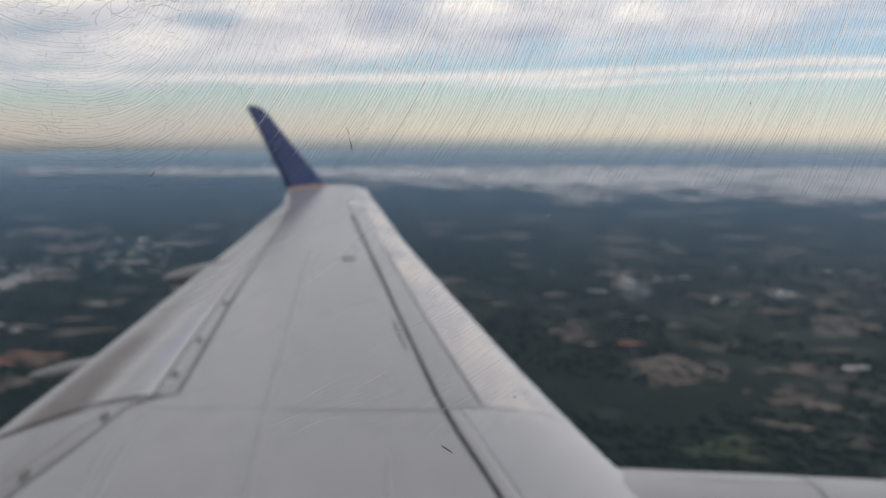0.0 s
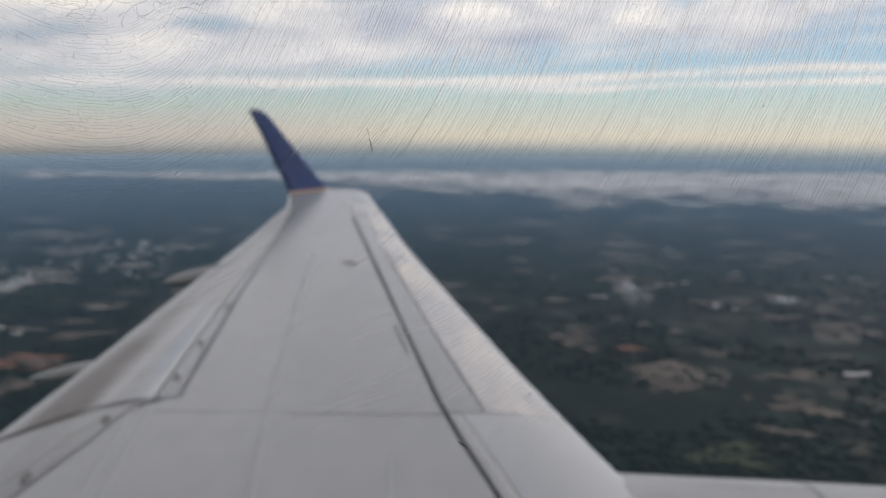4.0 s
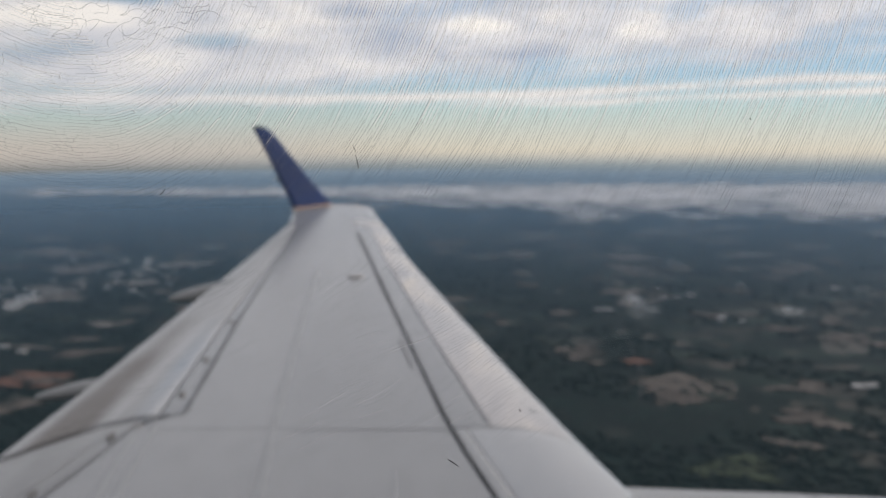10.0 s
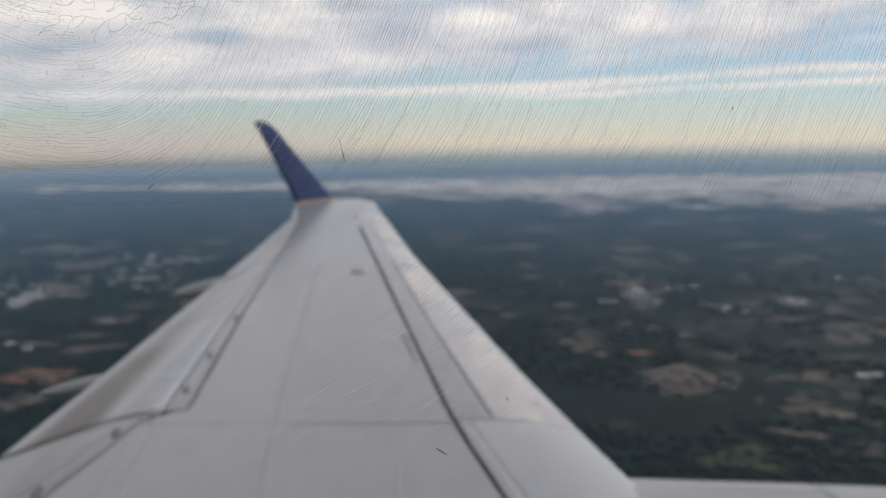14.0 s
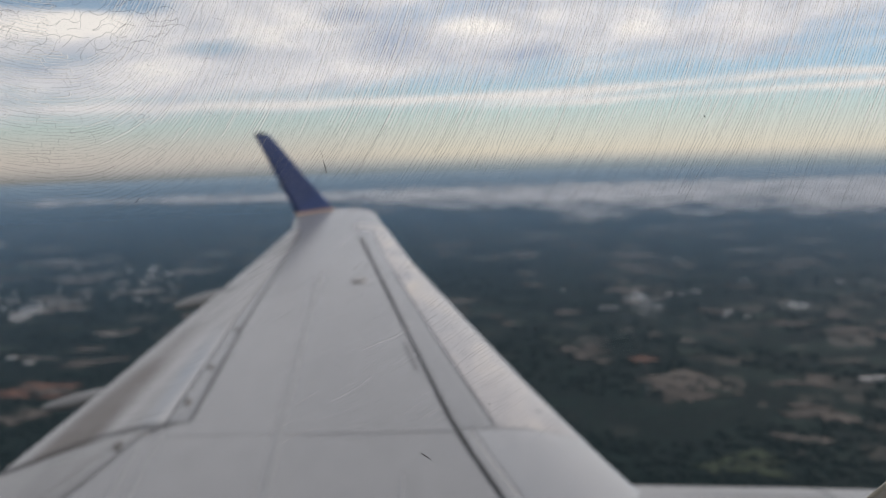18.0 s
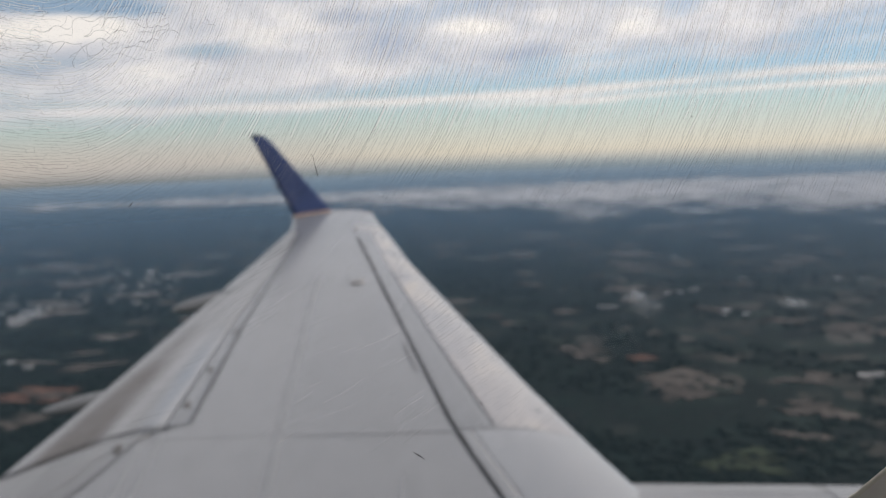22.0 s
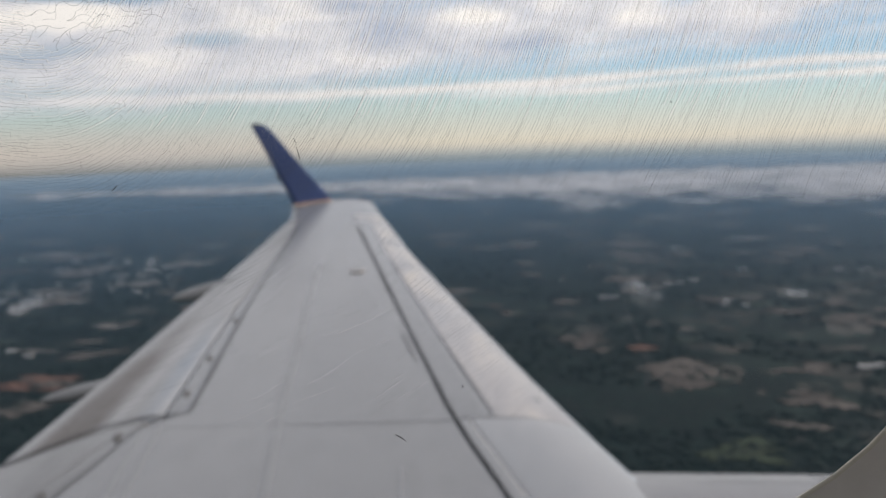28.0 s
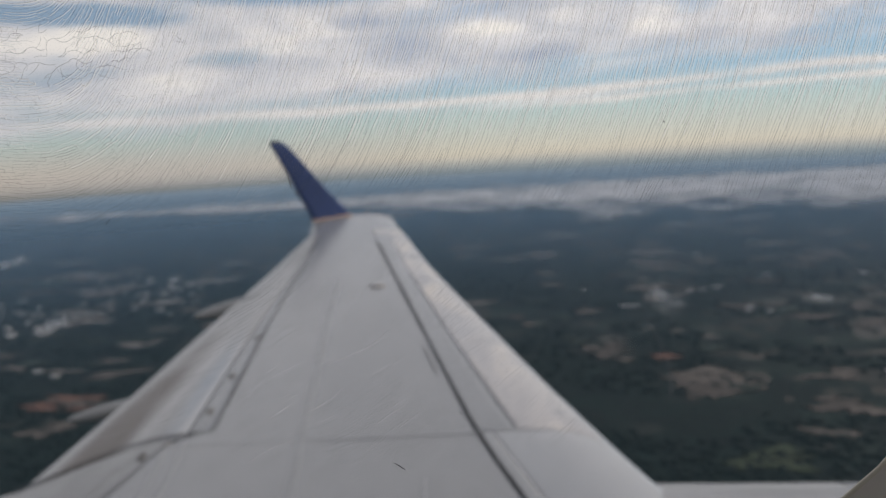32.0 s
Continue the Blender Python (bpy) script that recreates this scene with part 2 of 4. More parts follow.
def aileron_material():
    """Worn pale paint with streaks along the span, browner near the root."""
    m, t, out = material("aileron_paint")
    co = node(t, "ShaderNodeTexCoord")
    sep = node(t, "ShaderNodeSeparateXYZ", {0: co.outputs["Object"]})
    x, y, z = sep.outputs
    run = node(t, "ShaderNodeMapping", {"Vector": co.outputs["Object"], "Rotation": (0, 0, radians(-4)), "Scale": (9, .55, 1)})
    a = node(t, "ShaderNodeTexNoise", {"Vector": run.outputs[0], "Scale": 1.0, "Detail": 5.0, "Roughness": 0.6})
    b = node(t, "ShaderNodeTexNoise", {"Vector": co.outputs["Object"], "Scale": 3.0, "Detail": 5.0, "Roughness": 0.65})
    col = ramp(t, a.outputs[0], [(0.32, (0.30, 0.295, 0.29)), (0.5, (0.42, 0.415, 0.41)), (0.66, (0.475, 0.47, 0.468))])
    mid = mth(t, "ADD", x, 1.64)
    band = mth(t, "SUBTRACT", 1.0, mth(t, "MULTIPLY", mth(t, "ABSOLUTE", mid), 1 / 0.17), True)
    along = mth(t, "SUBTRACT", 1.0, mth(t, "MULTIPLY", mth(t, "SUBTRACT", y, 3.6), 1 / 2.3), True)
    # browner and darker near the trailing edge, fading outboard
    spot = mth(t, "MULTIPLY", mth(t, "MULTIPLY", band, along), mth(t, "ADD", mth(t, "MULTIPLY", a.outputs[0], 1.6), mth(t, "MULTIPLY", b.outputs[0], 0.8)), True)
    brown_area = ramp(t, spot, [(0.10, (0, 0, 0)), (0.70, (0.9, 0.9, 0.9))])
    col = mixc(t, brown_area, col, (0.145, 0.125, 0.11))
    # bluish sky reflection beside the hinge, painted into the colour
    strip = mth(t, "ADD", x, mth(t, "ADD", mth(t, "MULTIPLY", mth(t, "SUBTRACT", y, 3.6), 0.062), 1.33))
    strip = mth(t, "SUBTRACT", 1.0, mth(t, "MULTIPLY", mth(t, "ABSOLUTE", strip), 1 / 0.08), True)
    reach = mth(t, "SUBTRACT", 1.0, mth(t, "MULTIPLY", mth(t, "ABSOLUTE", mth(t, "SUBTRACT", y, 4.35)), 1 / 1.1), True)
    col = mixc(t, mth(t, "MULTIPLY", mth(t, "MULTIPLY", strip, reach), mth(t, "ADD", b.outputs[0], 0.35), True), col, (0.31, 0.35, 0.40))
    p = node(t, "ShaderNodeBsdfPrincipled", {"Base Color": col, "Roughness": mth(t, "ADD", mth(t, "MULTIPLY", b.outputs[0], 0.3), 0.30), "Metallic": 0.1})
    t.links.new(p.outputs[0], out.inputs[0])
    return m


AILERON = aileron_material()


def slat_material():
    """Polished, slightly wavy skin; warm sky reflections painted on as patches, with duller spots."""
    m, t, out = material("slat_metal")
    co = node(t, "ShaderNodeTexCoord")
    mp = node(t, "ShaderNodeMapping", {"Vector": co.outputs["Object"], "Scale": (1.6, 0.75, 1)})
    a = node(t, "ShaderNodeTexNoise", {"Vector": mp.outputs[0], "Scale": 1.9, "Detail": 5.0, "Roughness": 0.62, "Distortion": 0.8})
    b = node(t, "ShaderNodeTexNoise", {"Vector": mp.outputs[0], "Scale": 0.9, "Detail": 3.0, "Roughness": 0.5})
    # warm reflected sky put into the base colour
    col = ramp(t, a.outputs[0], [(0.34, (0.44, 0.42, 0.415)), (0.47, (0.52, 0.49, 0.475)), (0.58, (0.60, 0.56, 0.53)), (0.70, (0.72, 0.65, 0.57))])
    cool = ramp(t, b.outputs[0], [(0.46, (0, 0, 0)), (0.66, (0.6, 0.6, 0.6))])
    col = mixc(t, cool, col, (0.46, 0.455, 0.46))
    wave = node(t, "ShaderNodeBump", {"Height": a.outputs[0], "Strength": 0.12, "Distance": 0.05})
    p = node(t, "ShaderNodeBsdfPrincipled", {"Base Color": col, "Roughness": mth(t, "ADD", mth(t, "MULTIPLY", a.outputs[0], 0.25), 0.18), "Metallic": 0.4, "Normal": wave.outputs[0]})
    t.links.new(p.outputs[0], out.inputs[0])
    return m


SLAT = slat_material()
INNER = surface("flap_skin_paint", (0.25, 0.247, 0.243), (0.36, 0.357, 0.352), 1.6, rough=0.38, bump=0.015, stretch=(2.6, .4, 1), dirt=(0.16, 0.148, 0.135), grime=(0.5, 0.72, 0.6))
RUST = surface("brown_grime", (0.12, 0.112, 0.105), (0.17, 0.16, 0.15), 6.0, rough=0.7)
# pale colour that stands in for sky reflected along the nose
RIM = surface("nose_highlight", (0.55, 0.585, 0.61), (0.68, 0.71, 0.73), 6.0, rough=0.35, metal=0.35)
SOOT = surface("sooty_paint", (0.30, 0.285, 0.27), (0.42, 0.40, 0.38), 3.0, rough=0.6)
NOSE = surface("leading_edge_paint", (0.33, 0.335, 0.345), (0.43, 0.43, 0.435), 1.5, rough=0.3, bump=0.012, stretch=(1, .5, 1), dirt=(0.30, 0.29, 0.28))
SEAL = surface("dark_sealant", (0.018, 0.019, 0.02), (0.038, 0.039, 0.04), 9.0, rough=0.8, spec=0.2)
DULL = surface("worn_sealant", (0.065, 0.066, 0.068), (0.115, 0.115, 0.116), 9.0, rough=0.8, spec=0.2)
GREY = surface("grey_sealant", (0.085, 0.087, 0.09), (0.14, 0.14, 0.143), 9.0, rough=0.6)
FAINT = surface("thin_sealant", (0.270, 0.270, 0.272), (0.318, 0.318, 0.322), 9.0, rough=0.28)
FAIR = surface("fairing_paint", (0.22, 0.22, 0.215), (0.32, 0.317, 0.31), 3.0, rough=0.45, dirt=(0.32, 0.3, 0.28))
BLUE = surface("blue_paint", (0.017, 0.043, 0.150), (0.024, 0.055, 0.19), 3.0, rough=0.38)
NAVY = surface("dark_tip_paint", (0.02, 0.032, 0.05), (0.035, 0.05, 0.075), 5.0, rough=0.5)
ORANGE = surface("orange_paint", (0.40, 0.26, 0.18), (0.50, 0.33, 0.23), 6.0, rough=0.45)
NAC = surface("nacelle_paint", (0.305, 0.30, 0.302), (0.37, 0.365, 0.367), 2.0, rough=0.35, dirt=(0.36, 0.352, 0.344))
PLASTIC = surface("cabin_plastic", (0.74, 0.715, 0.67), (0.81, 0.785, 0.74), 30.0, rough=0.55, bump=0.015)
GASKET = surface("gasket_rubber", (0.66, 0.64, 0.55), (0.76, 0.74, 0.64), 60.0, rough=0.6)
CARPET = surface("carpet", (0.03, 0.035, 0.05), (0.06, 0.065, 0.08), 20.0, rough=0.95)


def see_through(name, colour, cover, gloss=0.0, let_through=0.5):
    m, t, out = material(name)
    a = node(t, "ShaderNodeBsdfTransparent")
    b = node(t, "ShaderNodeBsdfDiffuse", {"Color": (*colour, 1)})
    c = node(t, "ShaderNodeBsdfTranslucent", {"Color": (*colour, 1)})
    d = node(t, "ShaderNodeMixShader", {0: let_through, 1: b.outputs[0], 2: c.outputs[0]})
    s = node(t, "ShaderNodeMixShader", {0: cover, 1: a.outputs[0], 2: d.outputs[0]})
    if gloss:
        g = node(t, "ShaderNodeBsdfGlossy", {"Roughness": 0.05})
        s = node(t, "ShaderNodeMixShader", {0: gloss, 1: s.outputs[0], 2: g.outputs[0]})
    t.links.new(s.outputs[0], out.inputs[0])
    return m


PANE = see_through("acrylic", (0.6, 0.76, 0.95), 0.014, 0.012)
CRAZE = see_through("craze_line", (0.11, 0.107, 0.104), 0.37)
# white colour of the ribbons that stand in for glints on the cracks
GLINT = see_through("craze_painted_glint", (1.0, 1.0, 1.0), 0.56, let_through=0.95)
SCRATCH = see_through("scratch_dark", (0.04, 0.04, 0.045), 0.9)
SPECK = see_through("dust_speck", (0.75, 0.74, 0.72), 0.75)


def ground_material():
    m, t, out = material("woodland")
    co = node(t, "ShaderNodeTexCoord")
    v = co.outputs["Object"]
    big = node(t, "ShaderNodeTexNoise", {"Vector": v, "Scale": 0.006, "Detail": 8.0, "Roughness": 0.62, "Distortion": 0.4})
    mid = node(t, "ShaderNodeTexNoise", {"Vector": v, "Scale": 0.022, "Detail": 6.0, "Roughness": 0.6, "Distortion": 0.3})
    fine = node(t, "ShaderNodeTexNoise", {"Vector": v, "Scale": 0.35, "Detail": 4.0, "Roughness": 0.65})
    plot = node(t, "ShaderNodeTexNoise", {"Vector": v, "Scale": 0.045, "Detail": 5.0, "Roughness": 0.55, "Distortion": 0.8})
    tint = ramp(t, plot.outputs[0], [(0.40, (0.8, 0.84, 0.88)), (0.54, (1.1, 1.1, 1.05)), (0.66, (1.45, 1.4, 1.35))])
    wood = ramp(t, fine.outputs[0], [(0.3, (0.0042, 0.0118, 0.0112)), (0.7, (0.0075, 0.0178, 0.016))])
    open_land = ramp(t, mid.outputs[0], [(0.40, (0.012, 0.027, 0.024)), (0.55, (0.022, 0.036, 0.031)), (0.68, (0.060, 0.060, 0.052))])
    where = ramp(t, mth(t, "ADD", mth(t, "MULTIPLY", big.outputs[0], 0.5), mth(t, "MULTIPLY", mid.outputs[0], 0.5)), [(0.56, (0, 0, 0)), (0.64, (0.8, 0.8, 0.8))])
    wood = mixc(t, 1.0, wood, tint, "MULTIPLY")
    col = mixc(t, where, wood, open_land)
    # a patchwork of small plots in the more open belts
    shift = node(t, "ShaderNodeVectorMath", {0: mid.outputs["Color"], 1: (30.0, 30.0, 0.0)}, operation="MULTIPLY")
    bent = node(t, "ShaderNodeVectorMath", {0: v, 1: shift.outputs[0]}, operation="ADD")
    for size, offset, lo, hi in ((0.030, 0.0, 0.50, 0.60), (0.075, 40.0, 0.48, 0.58)):
        moved = node(t, "ShaderNodeVectorMath", {0: bent.outputs[0], 1: (offset, offset, 0.0)}, operation="ADD")
        cell = node(t, "ShaderNodeTexVoronoi", {"Vector": moved.outputs[0], "Scale": size})
        pick = node(t, "ShaderNodeSeparateColor", {0: cell.outputs["Color"]})
        kind = ramp(t, pick.outputs[1], [(0.0, (0.018, 0.034, 0.028)), (0.4, (0.03, 0.042, 0.034)), (0.6, (0.065, 0.062, 0.054)), (0.85, (0.11, 0.095, 0.08)), (1.0, (0.2, 0.175, 0.155))])
        belt = node(t, "ShaderNodeTexNoise", {"Vector": moved.outputs[0], "Scale": 0.0045, "Detail": 3.0, "Roughness": 0.55})
        chosen = mth(t, "GREATER_THAN", pick.outputs[0], 0.68)
        held = mth(t, "MULTIPLY", chosen, ramp(t, belt.outputs[0], [(lo, (0, 0, 0)), (hi, (0.75, 0.75, 0.75))]))
        col = mixc(t, mth(t, "MULTIPLY", held, ramp(t, fine.outputs[0], [(0.35, (0.55, 0.55, 0.55)), (0.6, (1, 1, 1))])), col, kind)
    p = node(t, "ShaderNodeBsdfPrincipled", {"Base Color": col, "Roughness": 0.95, "Specular IOR Level": 0.1})
    t.links.new(p.outputs[0], out.inputs[0])
    return m


GROUND = ground_material()
EARTH = surface("tan_field", (0.065, 0.058, 0.051), (0.145, 0.122, 0.104), 0.06, rough=0.95, fine=24, rand=0.5, spec=0.1)
SAND = surface("pale_field", (0.125, 0.112, 0.100), (0.27, 0.24, 0.215), 0.06, rough=0.95, fine=24, rand=0.5, spec=0.1)
CLAY = surface("red_clay", (0.12, 0.068, 0.052), (0.19, 0.105, 0.077), 0.06, rough=0.95, fine=24, rand=0.4, spec=0.1)
GRASS = surface("pasture", (0.020, 0.032, 0.027), (0.042, 0.052, 0.042), 0.06, rough=0.95, fine=24, rand=0.5, spec=0.1)
PASTURE = surface("mown_pasture", (0.030, 0.042, 0.026), (0.05, 0.062, 0.038), 0.06, rough=0.95, fine=24, rand=0.4, spec=0.1)
ROOF = surface("pale_roof", (0.22, 0.212, 0.205), (0.36, 0.34, 0.32), 0.5, rough=0.7, rand=1.2)
WALLS = surface("building_wall", (0.3, 0.29, 0.28), (0.4, 0.38, 0.36), 0.5, rough=0.8, rand=0.4)
ROAD = surface("pale_road", (0.045, 0.047, 0.047), (0.07, 0.07, 0.068), 0.2, rough=0.9)
LEAF = surface("tree_canopy", (0.0042, 0.0118, 0.0105), (0.0075, 0.0178, 0.0152), 0.08, rough=0.95, fine=24, spec=0.1)


def cloud_material(name, scale, stretch, lo, hi, cover):
    """Cloud that thins out towards its edge and in its gaps."""
    m, t, out = material(name)
    co = node(t, "ShaderNodeTexCoord")
    src = co.outputs["Object"]
    mp = node(t, "ShaderNodeMapping", {"Vector": src, "Scale": stretch})
    n = node(t, "ShaderNodeTexNoise", {"Vector": mp.outputs[0], "Scale": scale, "Detail": 7.0, "Roughness": 0.6, "Distortion": 0.5})
    f = n.outputs[0]
    at = node(t, "ShaderNodeAttribute")
    at.attribute_name = "cover"
    f = mth(t, "ADD", f, mth(t, "SUBTRACT", at.outputs["Fac"], 0.5))
    a = mth(t, "MULTIPLY", ramp(t, f, [(lo, (0, 0, 0)), (hi, (1, 1, 1))]), cover)
    d1 = node(t, "ShaderNodeBsdfDiffuse", {"Color": (0.85, 0.86, 0.88, 1)})
    d2 = node(t, "ShaderNodeBsdfTranslucent", {"Color": (0.85, 0.86, 0.88, 1)})
    d = node(t, "ShaderNodeMixShader", {0: 0.35, 1: d1.outputs[0], 2: d2.outputs[0]})
    tr = node(t, "ShaderNodeBsdfTransparent")
    s = node(t, "ShaderNodeMixShader", {0: a, 1: tr.outputs[0], 2: d.outputs[0]})
    t.links.new(s.outputs[0], out.inputs[0])
    return m


PUFF = cloud_material("cloud_puff", 3.0, (1, 1, 1), 0.36, 1.05, 0.80)
BANK = cloud_material("cloud_bank", 0.010, (1, .55, 1), 0.38, 0.82, 0.80)


# Aerial haze painted on a flat sheet: denser and paler with distance.
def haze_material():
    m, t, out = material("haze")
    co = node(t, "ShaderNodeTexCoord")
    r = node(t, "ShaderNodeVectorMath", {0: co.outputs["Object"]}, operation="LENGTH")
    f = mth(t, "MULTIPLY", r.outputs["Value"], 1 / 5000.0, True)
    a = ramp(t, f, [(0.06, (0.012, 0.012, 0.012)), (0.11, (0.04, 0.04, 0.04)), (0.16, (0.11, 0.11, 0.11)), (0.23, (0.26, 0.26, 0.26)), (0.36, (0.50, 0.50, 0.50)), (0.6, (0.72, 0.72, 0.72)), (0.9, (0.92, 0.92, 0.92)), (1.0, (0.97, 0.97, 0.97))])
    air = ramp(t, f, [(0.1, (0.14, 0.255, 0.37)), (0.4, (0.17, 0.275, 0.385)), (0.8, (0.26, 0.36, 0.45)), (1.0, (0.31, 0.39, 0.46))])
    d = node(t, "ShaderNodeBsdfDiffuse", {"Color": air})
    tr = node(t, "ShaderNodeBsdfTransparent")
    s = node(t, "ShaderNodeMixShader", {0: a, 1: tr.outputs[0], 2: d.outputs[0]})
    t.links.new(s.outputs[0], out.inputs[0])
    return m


HAZE = haze_material()

# ---- mesh helpers ----


def part(name, bm, mat, parent=None, label="", smooth=False):
    me = bpy.data.meshes.new(name)
    if smooth:
        for f in bm.faces:
            f.smooth = True
    bm.to_mesh(me)
    bm.free()
    me.materials.append(mat)
    ob = new(name, me)
    if parent is not None:
        ob.parent = parent
    if label:
        ob["label"] = label
    return ob


def thing(name, at=(0, 0, 0)):
    ob = new(name)
    ob.location = at
    ob.empty_display_size = 0.2
    return ob


def lerp_line(pts, y):
    """x of a plan line given as (y, x) pairs."""
    if y <= pts[0][0]:
        (a, b), (c, d) = pts[0], pts[1]
    elif y >= pts[-1][0]:
        (a, b), (c, d) = pts[-2], pts[-1]
    else:
        for (a, b), (c, d) in zip(pts, pts[1:]):
            if a <= y <= c:
                break
    return b + (d - b) * (y - a) / (c - a)


def grid_faces(bm, vs):
    for r0, r1 in zip(vs, vs[1:]):
        for i in range(len(r0) - 1):
            bm.faces.new((r0[i], r0[i + 1], r1[i + 1], r1[i]))


# ---- wing ----
WA, WB = -1.45, 0.0575
LE = [(0.3, 1.25), (2.98, 0.685), (3.46, 0.555), (4.27, 0.36), (5.62, 0.06), (7.43, -0.33), (10.28, -0.84)]
LE = [(y, x + 0.037 + 0.025 * (10.3 - y) / 7) for y, x in LE]
TE = [(0.3, -1.87), (3.33, -1.87), (4.2, -1.81), (5.2, -1.785), (7.5, -1.735), (9.6, -1.72)]
HINGE = [(3.62, -1.15), (5.47, -1.30), (7.84, -1.44), (9.41, -1.60)]
HINGE_IN = [(0.3, -1.93), (2.84, -1.43), (3.08, -1.38), (3.6, -1.31)]
SPAR = [(0.3, 0.83), (2.84, 0.21), (3.46, 0.05), (4.56, -0.15), (8.54, -0.86), (9.5, -1.02)]
SLAT_LINE = [(3.52, 0.22), (5.01, -0.08), (7.12, -0.47), (8.9, -0.76)]


def skin_z(x, y):
    """Upper skin: dihedral, rounded nose, falling tail."""
    z = WA + WB * y
    d = lerp_line(LE, y) - x
    if d < 0.4:
        z -= 0.06 * (1 - max(d, 0) / 0.4) ** 3
    c = x - (-1.25)
    if c < 0:
        z -= 0.045 * (c / 0.5) ** 2
    m = (x + 0.45) / 1.2
    return z + 0.012 * max(0.0, 1 - m * m)


def panel(name, ys, left, right, mat, parent, nx=10, thick=0.05, gap=0.006, label="", soft=0.004, droop=0.0, slant=None):
    """A skin panel between two plan lines, with thickness and eased edges."""
    bm = bmesh.new()
    us = [0.0, 0.012] + [i / nx for i in range(1, nx)] + [0.988, 1.0]
    y0, y1 = ys[0] + gap, ys[-1] - gap
    yy = [y0, y0 + 0.012] + [y for y in ys[1:-1]] + [y1 - 0.012, y1]
    top, bot = [], []
    for j, y in enumerate(yy):
        a, b = left(y) + gap, right(y) - gap
        rt, rb = [], []
        for i, u in enumerate(us):
            x = a + (b - a) * u
            q = y + slant(x, y) if slant else y
            z = skin_z(x, q) - droop
            edge = i in (0, len(us) - 1) or j in (0, len(yy) - 1)
            rt.append(bm.verts.new((x, q, z - (soft if edge else 0))))
            rb.append(bm.verts.new((x, q, z - thick)))
        top.append(rt)
        bot.append(rb)
    grid_faces(bm, top)
    grid_faces(bm, [r[::-1] for r in bot])
    n, m = len(us), len(yy)
    for i in range(n - 1):
        bm.faces.new((top[0][i + 1], top[0][i], bot[0][i], bot[0][i + 1]))
        bm.faces.new((top[m - 1][i], top[m - 1][i + 1], bot[m - 1][i + 1], bot[m - 1][i]))
    for j in range(m - 1):
        bm.faces.new((top[j][0], top[j + 1][0], bot[j + 1][0], bot[j][0]))
        bm.faces.new((top[j + 1][n - 1], top[j][n - 1], bot[j][n - 1], bot[j + 1][n - 1]))
    bmesh.ops.recalc_face_normals(bm, faces=bm.faces)
    return part(name, bm, mat, parent, label, smooth=True)


def steps(a, b, n):
    return [a + (b - a) * i / n for i in range(n + 1)]


def groove(name, pts, width, mat, parent, lift=0.002, label=""):
    """A narrow raised seal laid along the skin through plan points (x, y)."""
    bm = bmesh.new()
    rows = []
    fine = []
    for (x0, y0), (x1, y1) in zip(pts, pts[1:]):
        k = max(2, int(math.hypot(x1 - x0, y1 - y0) / 0.2))
        fine += [(x0 + (x1 - x0) * i / k, y0 + (y1 - y0) * i / k) for i in range(k)]
    fine.append(pts[-1])
    for i, (x, y) in enumerate(fine):
        a, b = fine[max(0, i - 1)], fine[min(len(fine) - 1, i + 1)]
        d = Vector((b[0] - a[0], b[1] - a[1])).normalized()
        w = width * (0.8 + 0.4 * noise.noise((x * 3, y * 3, 0)))
        px, py = -d.y * w / 2, d.x * w / 2
        z = skin_z(x, y)
        rows.append([bm.verts.new((x - px, y - py, z)), bm.verts.new((x - px * .6, y - py * .6, z + lift)),
                     bm.verts.new((x + px * .6, y + py * .6, z + lift)), bm.verts.new((x + px, y + py, z))])
    grid_faces(bm, rows)
    bmesh.ops.recalc_face_normals(bm, faces=bm.faces)
    return part(name, bm, mat, parent, label)


def blob(bm, centre, size, turn=None, sub=2, shape=None):
    """An ellipsoid, optionally reshaped by a function of its unit position."""
    m = Matrix.LocRotScale(centre, turn, size)
    r = bmesh.ops.create_icosphere(bm, subdivisions=sub, radius=1.0)
    for v in r["verts"]:
        p = shape(v.co.copy()) if shape else v.co
        v.co = m @ p


